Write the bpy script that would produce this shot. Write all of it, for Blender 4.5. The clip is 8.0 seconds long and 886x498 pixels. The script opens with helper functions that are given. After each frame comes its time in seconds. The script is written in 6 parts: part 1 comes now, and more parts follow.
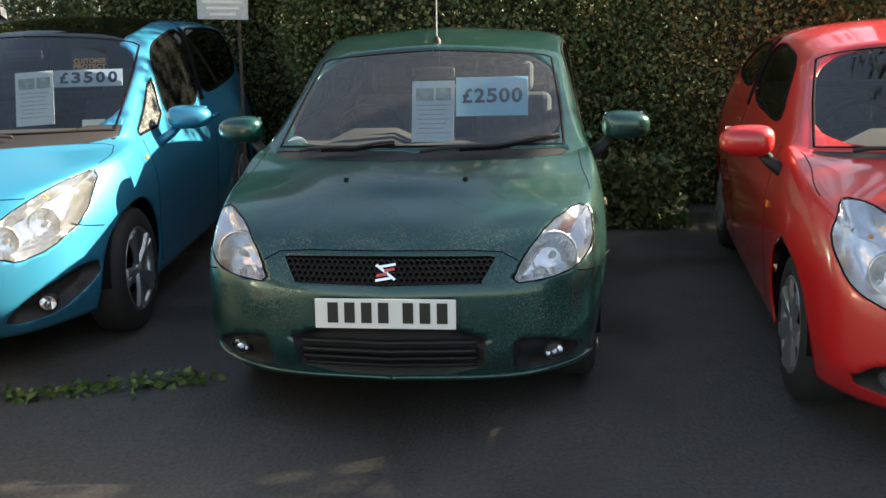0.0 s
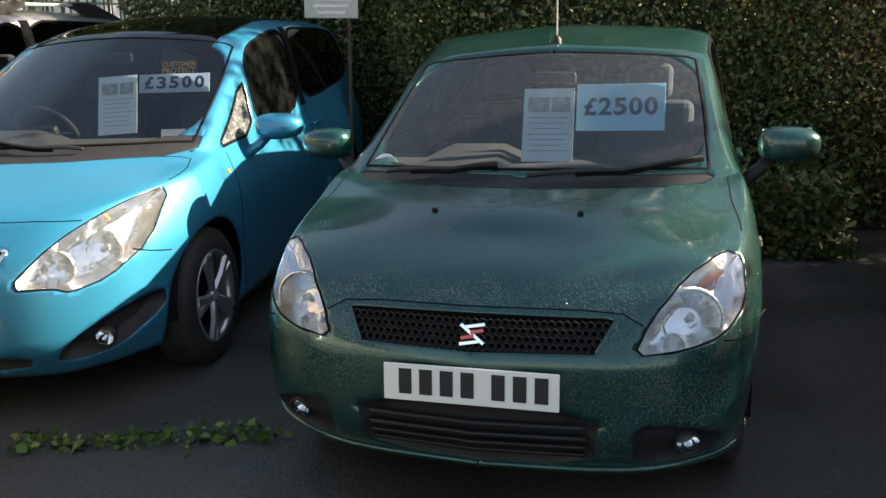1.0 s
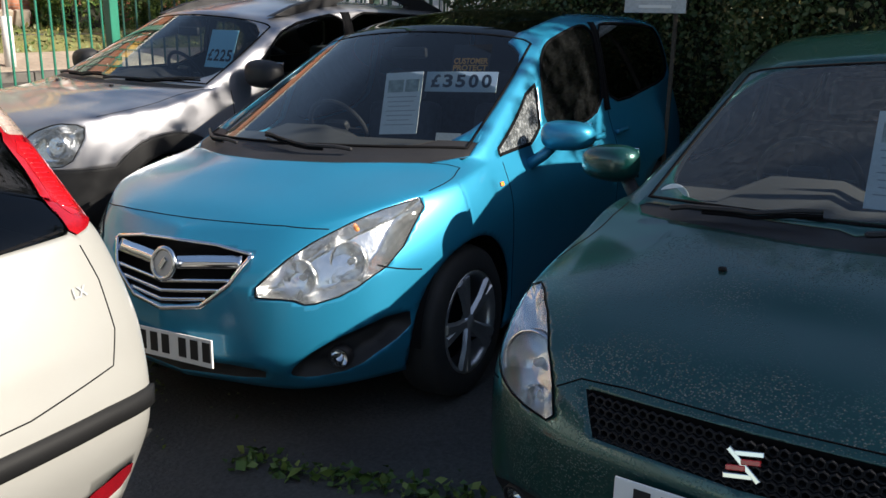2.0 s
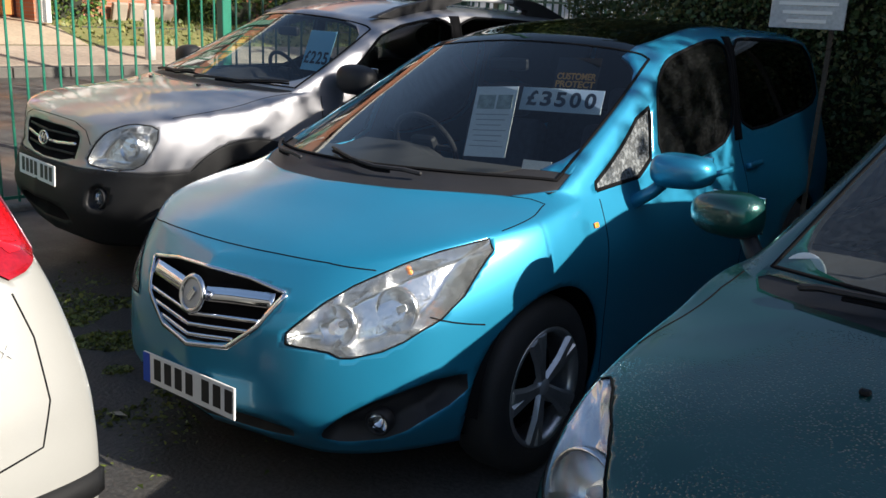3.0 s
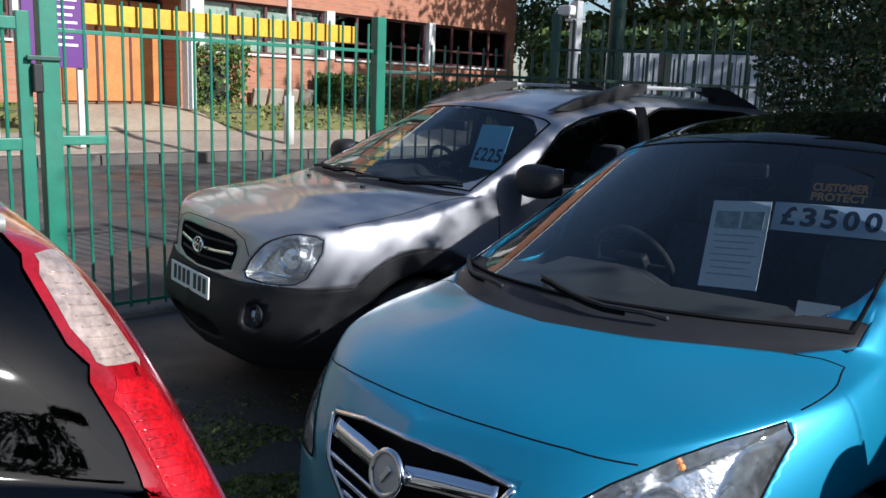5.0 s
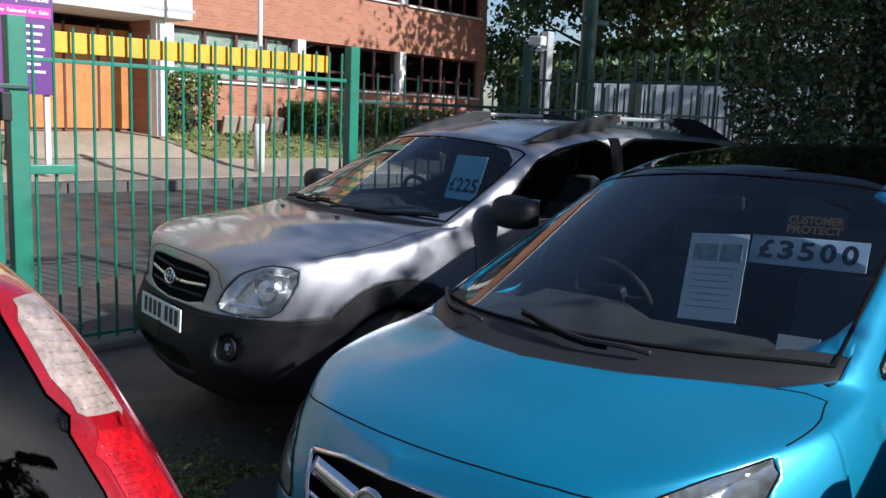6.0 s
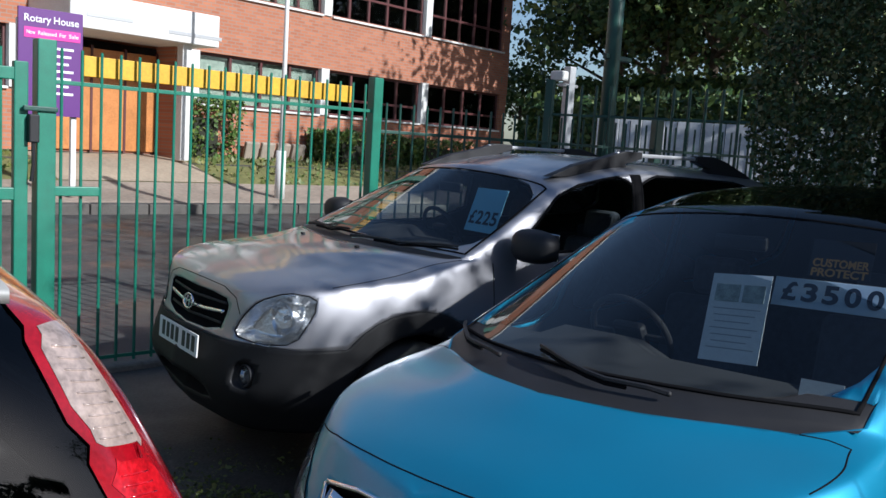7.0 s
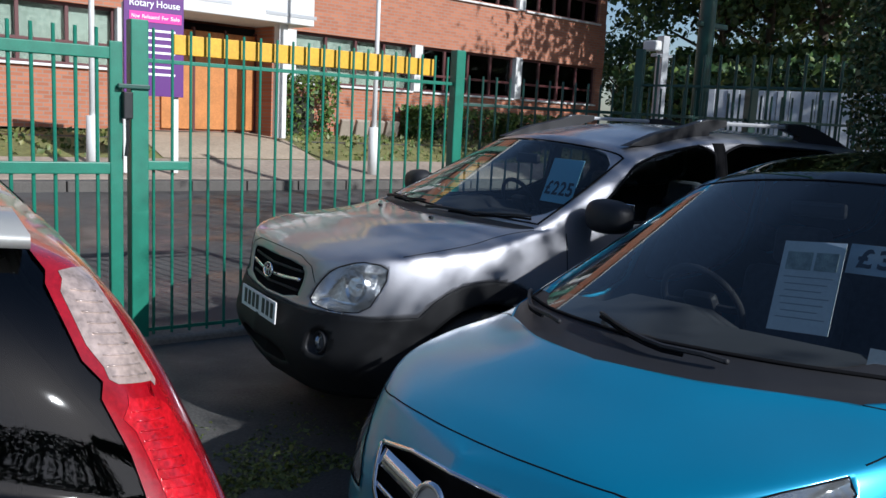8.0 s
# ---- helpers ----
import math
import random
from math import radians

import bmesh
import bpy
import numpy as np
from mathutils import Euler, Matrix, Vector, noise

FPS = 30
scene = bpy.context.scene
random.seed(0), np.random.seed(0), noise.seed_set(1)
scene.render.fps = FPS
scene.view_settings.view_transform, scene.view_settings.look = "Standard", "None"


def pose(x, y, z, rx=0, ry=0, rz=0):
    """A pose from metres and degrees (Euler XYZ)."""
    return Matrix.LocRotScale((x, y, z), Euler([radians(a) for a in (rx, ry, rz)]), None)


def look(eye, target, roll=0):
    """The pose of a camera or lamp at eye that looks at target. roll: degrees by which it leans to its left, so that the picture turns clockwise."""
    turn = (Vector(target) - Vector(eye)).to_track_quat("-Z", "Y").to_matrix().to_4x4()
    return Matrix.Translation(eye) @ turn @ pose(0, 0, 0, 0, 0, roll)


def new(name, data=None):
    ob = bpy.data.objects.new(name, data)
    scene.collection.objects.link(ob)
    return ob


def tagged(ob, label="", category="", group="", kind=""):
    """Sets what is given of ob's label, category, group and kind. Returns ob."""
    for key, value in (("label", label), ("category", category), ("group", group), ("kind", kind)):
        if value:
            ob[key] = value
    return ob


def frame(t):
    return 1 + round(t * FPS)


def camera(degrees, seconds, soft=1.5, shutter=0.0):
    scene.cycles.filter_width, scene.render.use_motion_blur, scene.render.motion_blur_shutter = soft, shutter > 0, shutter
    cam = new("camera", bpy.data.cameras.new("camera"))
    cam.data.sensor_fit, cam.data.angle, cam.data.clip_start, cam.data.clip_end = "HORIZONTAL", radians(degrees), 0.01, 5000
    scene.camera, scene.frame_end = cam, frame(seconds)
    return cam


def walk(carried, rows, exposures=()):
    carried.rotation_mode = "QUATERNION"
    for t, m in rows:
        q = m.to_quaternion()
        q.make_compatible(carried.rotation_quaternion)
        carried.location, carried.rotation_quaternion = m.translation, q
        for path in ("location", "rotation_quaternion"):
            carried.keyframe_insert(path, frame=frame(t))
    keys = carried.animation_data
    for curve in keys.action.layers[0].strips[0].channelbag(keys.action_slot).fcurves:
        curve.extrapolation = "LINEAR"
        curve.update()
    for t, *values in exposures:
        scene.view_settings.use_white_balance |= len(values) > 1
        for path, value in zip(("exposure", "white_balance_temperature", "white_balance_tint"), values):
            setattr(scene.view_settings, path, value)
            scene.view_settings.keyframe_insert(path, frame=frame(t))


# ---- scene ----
cam = camera(54.3, 8.0)
PATH = [
    (0, (0.007, 0.045, 1.522), (-0.007, 1.98, 1.017), 0.9),
    (0.5, (0.079, 0.428, 1.523), (-0.072, 2.361, 1.031), 0.5),
    (1, (0.077, 0.737, 1.517), (-0.239, 2.645, 1.005), 0.4),
    (1.5, (0.04, 1.083, 1.522), (-0.592, 2.91, 1.012), 0.6),
    (2, (0.076, 1.41, 1.516), (-0.933, 3.053, 0.985), 1.0),
    (3.5, (-0.272, 2.162, 1.518), (-1.565, 3.596, 0.995), 2.7),
    (4, (-0.52, 2.214, 1.532), (-1.909, 3.561, 1.025), 1.6),
    (4.5, (-0.719, 2.224, 1.559), (-2.194, 3.508, 1.139), 1.7),
    (6, (-0.853, 2.219, 1.592), (-2.283, 3.583, 1.286), 2.3),
    (6.5, (-0.872, 2.211, 1.597), (-2.307, 3.577, 1.327), 3.4),
    (7, (-0.868, 2.216, 1.6), (-2.334, 3.556, 1.361), 3.7),
    (7.5, (-0.843, 2.245, 1.595), (-2.355, 3.534, 1.36), 3.4),
    (8, (-0.771, 2.306, 1.574), (-2.371, 3.467, 1.27), 2.9),
]
walk(cam, [(t, look(eye, target, roll)) for t, eye, target, roll in PATH],
     [(0, 2.35, 8500, 10), (1, 2.05, 8200, 10), (1.5, 1.75, 7500, 10), (2, 1.15, 6700, 10), (3.5, 1.02, 6450, 10), (4.5, 0.66, 5800, 10), (6, 0.62, 5700, 10), (8, 0.32, 5550, 10)])

# ---- light ----
world = bpy.data.worlds.new("sky")
scene.world = world
world.use_nodes = True
wn = world.node_tree
sky = wn.nodes.new("ShaderNodeTexSky")
sky.sky_type, sky.sun_disc = "NISHITA", False
SUN_TO = Vector((0.833, 0.239, 0.5)).normalized()
sky.sun_elevation = math.asin(SUN_TO.z)
sky.sun_rotation = math.atan2(SUN_TO.x, SUN_TO.y)
wn.links.new(sky.outputs[0], wn.nodes["Background"].inputs[0])
wn.nodes["Background"].inputs[1].default_value = 0.08
sun = new("sun", bpy.data.lights.new("sun", "SUN"))
sun.data.energy, sun.data.angle, sun.data.color = 5.0, radians(0.53), (1.0, 0.93, 0.82)
sun.matrix_world = look(SUN_TO * 60, (0, 0, 0))


# ---- materials ----
def mat(name, color, rough=0.6, metal=0.0, scale=0.0, vary=0.25, bump=0.0, coat=0.0, spec=0.5, fine=None, emit=0.0, rough_vary=0.0):
    m = bpy.data.materials.new(name)
    m.use_nodes = True
    nt = m.node_tree
    p = nt.nodes["Principled BSDF"]
    c = (*color, 1)
    p.inputs["Base Color"].default_value = c
    p.inputs["Roughness"].default_value = rough
    p.inputs["Metallic"].default_value = metal
    p.inputs["Coat Weight"].default_value = coat
    p.inputs["Coat Roughness"].default_value = 0.07
    p.inputs["Specular IOR Level"].default_value = spec
    if emit:
        p.inputs["Emission Color"].default_value = c
        p.inputs["Emission Strength"].default_value = emit
    if scale:
        tc = nt.nodes.new("ShaderNodeTexCoord")
        big = nt.nodes.new("ShaderNodeTexNoise")
        big.inputs["Scale"].default_value, big.inputs["Detail"].default_value = scale, 4
        small = nt.nodes.new("ShaderNodeTexNoise")
        small.inputs["Scale"].default_value, small.inputs["Detail"].default_value = fine or scale * 12, 6
        for n in (big, small):
            nt.links.new(tc.outputs["Object"], n.inputs["Vector"])
        add = nt.nodes.new("ShaderNodeMath")
        add.operation = "ADD"
        nt.links.new(big.outputs["Fac"], add.inputs[0])
        nt.links.new(small.outputs["Fac"], add.inputs[1])
        mr = nt.nodes.new("ShaderNodeMapRange")
        mr.inputs[1].default_value, mr.inputs[2].default_value = 0.65, 1.35
        mr.inputs[3].default_value, mr.inputs[4].default_value = 1 - vary, 1 + vary
        nt.links.new(add.outputs[0], mr.inputs[0])
        mul = nt.nodes.new("ShaderNodeVectorMath")
        mul.operation = "SCALE"
        mul.inputs[0].default_value = color
        nt.links.new(mr.outputs[0], mul.inputs["Scale"])
        nt.links.new(mul.outputs[0], p.inputs["Base Color"])
        if rough_vary:
            rr = nt.nodes.new("ShaderNodeMapRange")
            rr.inputs[1].default_value, rr.inputs[2].default_value = 0.35, 0.65
            rr.inputs[3].default_value, rr.inputs[4].default_value = max(rough - rough_vary, 0.02), rough + rough_vary
            nt.links.new(big.outputs["Fac"], rr.inputs[0])
            nt.links.new(rr.outputs[0], p.inputs["Roughness"])
        if bump:
            b = nt.nodes.new("ShaderNodeBump")
            b.inputs["Strength"].default_value, b.inputs["Distance"].default_value = 1.0, bump
            nt.links.new(small.outputs["Fac"], b.inputs["Height"])
            nt.links.new(b.outputs[0], p.inputs["Normal"])
    return m


def paint(name, color, metal=0.55, rough=0.32, wet=0.0, film=0.07):
    """Car paint: metallic flake under a clear coat, faint dust, and water drops where wet."""
    m = mat(name, color, rough, metal, 2.5, 0.07, 0.0, 1.0, fine=900)
    m.node_tree.nodes["Principled BSDF"].inputs["Coat Roughness"].default_value = film
    if wet:
        nt = m.node_tree
        p = nt.nodes["Principled BSDF"]
        tc = nt.nodes.new("ShaderNodeTexCoord")
        vo = nt.nodes.new("ShaderNodeTexVoronoi")
        vo.inputs["Scale"].default_value = 150
        nt.links.new(tc.outputs["Object"], vo.inputs["Vector"])
        rg = nt.nodes.new("ShaderNodeMapRange")
        rg.inputs[1].default_value, rg.inputs[2].default_value, rg.inputs[3].default_value, rg.inputs[4].default_value = 0.0, 0.42, 1.0, 0.0
        nt.links.new(vo.outputs["Distance"], rg.inputs[0])
        ns = nt.nodes.new("ShaderNodeTexNoise")
        ns.inputs["Scale"].default_value = 3.0
        nt.links.new(tc.outputs["Object"], ns.inputs["Vector"])
        st = nt.nodes.new("ShaderNodeMapRange")
        st.inputs[1].default_value, st.inputs[2].default_value = 0.42, 0.62
        nt.links.new(ns.outputs["Fac"], st.inputs[0])
        mu = nt.nodes.new("ShaderNodeMath")
        mu.operation = "MULTIPLY"
        nt.links.new(rg.outputs[0], mu.inputs[0])
        nt.links.new(st.outputs[0], mu.inputs[1])
        b = nt.nodes.new("ShaderNodeBump")
        b.inputs["Strength"].default_value, b.inputs["Distance"].default_value = 1.0, wet
        dew = nt.nodes.new("ShaderNodeMix")
        dew.data_type = "RGBA"
        dew.inputs[7].default_value = (0.34, 0.38, 0.37, 1)
        thin = nt.nodes.new("ShaderNodeMath")
        thin.operation = "MULTIPLY"
        thin.inputs[1].default_value = 0.3
        nt.links.new(mu.outputs[0], thin.inputs[0])
        nt.links.new(thin.outputs[0], dew.inputs[0])
        nt.links.new(p.inputs["Base Color"].links[0].from_socket, dew.inputs[6])
        nt.links.new(dew.outputs[2], p.inputs["Base Color"])
        nt.links.new(mu.outputs[0], b.inputs["Height"])
        nt.links.new(b.outputs[0], p.inputs["Coat Normal"])
    return m


def glass(name, tint, gloss=1.0, smear=0.0):
    """Thin pane: clear or tinted, with mirror reflection by Fresnel."""
    m = bpy.data.materials.new(name)
    m.use_nodes = True
    nt = m.node_tree
    nt.nodes.clear()
    out = nt.nodes.new("ShaderNodeOutputMaterial")
    mix = nt.nodes.new("ShaderNodeMixShader")
    fr = nt.nodes.new("ShaderNodeFresnel")
    fr.inputs[0].default_value = 1.5 if gloss >= 1 else 1.35
    tr = nt.nodes.new("ShaderNodeBsdfTransparent")
    tr.inputs[0].default_value = (*tint, 1)
    gl = nt.nodes.new("ShaderNodeBsdfGlossy")
    gl.inputs["Roughness"].default_value = 0.02
    nt.links.new(fr.outputs[0], mix.inputs[0])
    nt.links.new(gl.outputs[0], mix.inputs[2])
    if smear:
        di = nt.nodes.new("ShaderNodeBsdfDiffuse")
        di.inputs[0].default_value = (0.6, 0.65, 0.68, 1)
        ns = nt.nodes.new("ShaderNodeTexNoise")
        tc = nt.nodes.new("ShaderNodeTexCoord")
        ns.inputs["Scale"].default_value, ns.inputs["Detail"].default_value = 55, 8
        nt.links.new(tc.outputs["Object"], ns.inputs["Vector"])
        mr = nt.nodes.new("ShaderNodeMapRange")
        mr.inputs[1].default_value, mr.inputs[2].default_value, mr.inputs[3].default_value, mr.inputs[4].default_value = 0.42, 0.8, smear * 0.25, smear
        nt.links.new(ns.outputs["Fac"], mr.inputs[0])
        m2 = nt.nodes.new("ShaderNodeMixShader")
        nt.links.new(mr.outputs[0], m2.inputs[0])
        nt.links.new(tr.outputs[0], m2.inputs[1])
        nt.links.new(di.outputs[0], m2.inputs[2])
        nt.links.new(m2.outputs[0], mix.inputs[1])
    else:
        nt.links.new(tr.outputs[0], mix.inputs[1])
    nt.links.new(mix.outputs[0], out.inputs[0])
    return m


BLACK = mat("black_plastic", (0.016, 0.016, 0.018), 0.55, 0, 8, 0.2, 0.0004, fine=400, spec=0.35)
GREYPLASTIC = mat("grey_cladding", (0.0105, 0.0108, 0.0118), 0.6, 0, 6, 0.2, 0.0006, fine=500, spec=0.18)
GAP = mat("gap_rubber", (0.006, 0.006, 0.007), 0.9, spec=0.08)
RUBBER = mat("tyre_rubber", (0.016, 0.016, 0.017), 0.75, 0, 20, 0.3, 0.001)
TRIM = mat("cabin_trim", (0.017, 0.0175, 0.02), 0.8, 0, 15, 0.2)
SEAT = mat("seat_cloth", (0.06, 0.062, 0.075), 0.9, 0, 30, 0.3, 0.001)
CHROME = mat("chrome", (0.82, 0.83, 0.85), 0.08, 1.0)
ALLOY = mat("alloy_wheel", (0.50, 0.51, 0.53), 0.3, 0.85, 10, 0.12)
REFLECTOR = mat("lamp_reflector", (0.8, 0.81, 0.82), 0.2, 1.0, 9, 0.1, 0.003, fine=45)
LAMPGREY = mat("lamp_housing", (0.55, 0.56, 0.58), 0.35, 0.6)
AMBER = mat("amber_bulb", (0.85, 0.25, 0.03), 0.25)
REDLENS = mat("red_lens", (0.24, 0.003, 0.008), 0.1, 0, 30, 0.3, 0.0003, coat=1.0, fine=160)
REDCORE = mat("red_lens_core", (0.46, 0.006, 0.012), 0.12, 0.2, 40, 0.5, 0.001, coat=1.0, fine=170)
CLEARLENS = mat("frosted_clear_lens", (0.42, 0.33, 0.29), 0.16, 0.3, 28, 0.45, 0.0007, coat=1.0, fine=110)
PLATE = mat("plate_white", (0.78, 0.78, 0.76), 0.35)
INK = mat("black_ink", (0.012, 0.012, 0.014), 0.5)
INKBLUE = mat("blue_black_ink", (0.02, 0.035, 0.06), 0.5)
BLUEFLAG = mat("plate_blue_band", (0.01, 0.07, 0.5), 0.4)
REDMARK = mat("red_enamel", (0.6, 0.03, 0.03), 0.2, coat=1)
PAPER = mat("paper", (0.66, 0.71, 0.72), 0.7, 0, 6, 0.1)
PAPERPICTURE = mat("printed_picture", (0.30, 0.36, 0.34), 0.7, 0, 30, 0.6)
SIGNBLUE = mat("price_card_blue", (0.30, 0.62, 0.78), 0.6)
SIGNPALE = mat("price_card_pale", (0.6, 0.72, 0.79), 0.6)
ORANGEINK = mat("orange_print", (0.75, 0.36, 0.08), 0.6)
WINDOW = glass("clear_glass", (0.8, 0.88, 0.89))
WETWINDOW = glass("wet_glass", (0.8, 0.88, 0.89), smear=0.07)
DIRTYWINDOW = glass("dirty_glass", (0.55, 0.6, 0.55), smear=0.55)
DARKWINDOW = glass("privacy_glass", (0.16, 0.17, 0.18))
LENS = glass("lamp_lens", (0.93, 0.94, 0.95), gloss=0.8, smear=0.16)
SIDEWINDOW = glass("wet_dark_glass", (0.17, 0.185, 0.185), smear=0.022)
PRINT = mat("grey_print", (0.33, 0.37, 0.39), 0.7)
MIRROR = mat("mirror_glass", (0.75, 0.78, 0.8), 0.03, 1.0)


# ---- building blocks ----
def mesh_ob(name, verts, faces, material, parent=None, label="", smooth=False):
    me = bpy.data.meshes.new(name)
    me.from_pydata([tuple(map(float, v)) for v in verts], [], [tuple(map(int, q)) for q in faces])
    me.materials.append(material)
    if smooth:
        me.polygons.foreach_set("use_smooth", [True] * len(me.polygons))
    me.update()
    ob = new(name, me)
    if parent:
        ob.parent = parent
    return tagged(ob, label)


def part(name, bm, material, parent=None, label="", smooth=False):
    me = bpy.data.meshes.new(name)
    bmesh.ops.recalc_face_normals(bm, faces=bm.faces)
    bm.to_mesh(me)
    bm.free()
    me.materials.append(material)
    if smooth:
        me.polygons.foreach_set("use_smooth", [True] * len(me.polygons))
    ob = new(name, me)
    if parent:
        ob.parent = parent
    return tagged(ob, label)


def thing(name, m, label, category, group="", kind=""):
    ob = tagged(new(name), label, category, group, kind)
    ob.matrix_world = m
    return ob


def box(bm, size, m=None, bevel=0.0, seg=2):
    g = bmesh.ops.create_cube(bm, size=1.0, matrix=(m or Matrix()) @ Matrix.Diagonal((*size, 1)))
    if bevel:
        edges = {e for v in g["verts"] for e in v.link_edges}
        bmesh.ops.bevel(bm, geom=list(edges), offset=bevel, segments=seg, affect="EDGES", profile=0.5)


def boxed(name, size, m, material, parent=None, bevel=0.0, label="", seg=2):
    bm = bmesh.new()
    box(bm, size, m, bevel, seg)
    return part(name, bm, material, parent, label)


def lathe(bm, profile, n=32, m=None):
    """Turn (radius, height) pairs about the local z axis."""
    m = m or Matrix()
    rings = []
    for r, z in profile:
        rings.append([bm.verts.new(m @ Vector((r * math.cos(2 * math.pi * k / n), r * math.sin(2 * math.pi * k / n), z))) for k in range(n)])
    for a, b in zip(rings, rings[1:]):
        for k in range(n):
            bm.faces.new((a[k], a[(k + 1) % n], b[(k + 1) % n], b[k]))


def tube(bm, points, radius, n=8, taper=1.0):
    """A round bar along points."""
    pts = [Vector(q) for q in points]
    rings = []
    for i, q in enumerate(pts):
        d = (pts[min(i + 1, len(pts) - 1)] - pts[max(i - 1, 0)]).normalized()
        a = d.orthogonal().normalized() if i == 0 else (a - d * a.dot(d)).normalized()
        b = d.cross(a)
        r = radius * (1 + (taper - 1) * i / max(len(pts) - 1, 1))
        rings.append([bm.verts.new(q + a * r * math.cos(2 * math.pi * k / n) + b * r * math.sin(2 * math.pi * k / n)) for k in range(n)])
    for p0, p1 in zip(rings, rings[1:]):
        for k in range(n):
            bm.faces.new((p0[k], p0[(k + 1) % n], p1[(k + 1) % n], p1[k]))
    bm.faces.new(rings[0])
    bm.faces.new(rings[-1][::-1])


def writing(name, text, size, m, material, parent=None, bold=0.0, width=None):
    """Raised lettering from the built-in font, centred, in the local xy plane of m. width: squeeze to this width."""
    cu = bpy.data.curves.new(name, "FONT")
    cu.body, cu.size, cu.align_x, cu.align_y, cu.extrude, cu.offset = text, size, "CENTER", "CENTER", 0.0006, bold
    tmp = bpy.data.objects.new(name, cu)
    scene.collection.objects.link(tmp)
    bpy.context.view_layer.update()
    me = bpy.data.meshes.new_from_object(tmp)
    bpy.data.objects.remove(tmp)
    if width:
        span = max(v.co.x for v in me.vertices) - min(v.co.x for v in me.vertices)
        me.transform(Matrix.Diagonal((width / span, 1, 1, 1)))
    me.transform(m)
    me.materials.clear()
    me.materials.append(material)
    ob = new(name, me)
    if parent:
        ob.parent = parent
    return ob


# ---- cars ----
# A body is a loft: seven long lines (sill, bumper, waist, shoulder, roof rail, roof quarter, spine) through eleven
# stations (nose centre, nose, front corner, front axle, scuttle, screen top, middle, roof end, rear corner, tail, tail centre).
def pchip(p, ts, cuts=()):
    """Smooth, never overshooting curve through the points p at 0, 1, 2, ..., with corners at cuts."""
    p = np.asarray(p, float)
    n = len(p)
    d = np.diff(p, axis=0)
    m0, m1 = np.zeros_like(p), np.zeros_like(p)
    for k in range(1, n - 1):
        a, b = d[k - 1], d[k]
        with np.errstate(divide="ignore", invalid="ignore"):
            h = np.where(a * b > 0, 2 * a * b / (a + b), 0.0)
        m0[k] = m1[k] = np.nan_to_num(h)
    m1[0], m0[-1] = d[0], d[-1]
    for k in cuts:
        m0[k], m1[k] = d[k - 1], d[k]
    ts = np.asarray(ts, float)
    k = np.clip(np.floor(ts).astype(int), 0, n - 2)
    f = (ts - k)[..., None]
    return (2 * f**3 - 3 * f**2 + 1) * p[k] + (f**3 - 2 * f**2 + f) * m1[k] + (3 * f**2 - 2 * f**3) * p[k + 1] + (f**3 - f**2) * m0[k + 1]


def lerp(a, b, f):
    return tuple(x + (y - x) * f for x, y in zip(a, b))


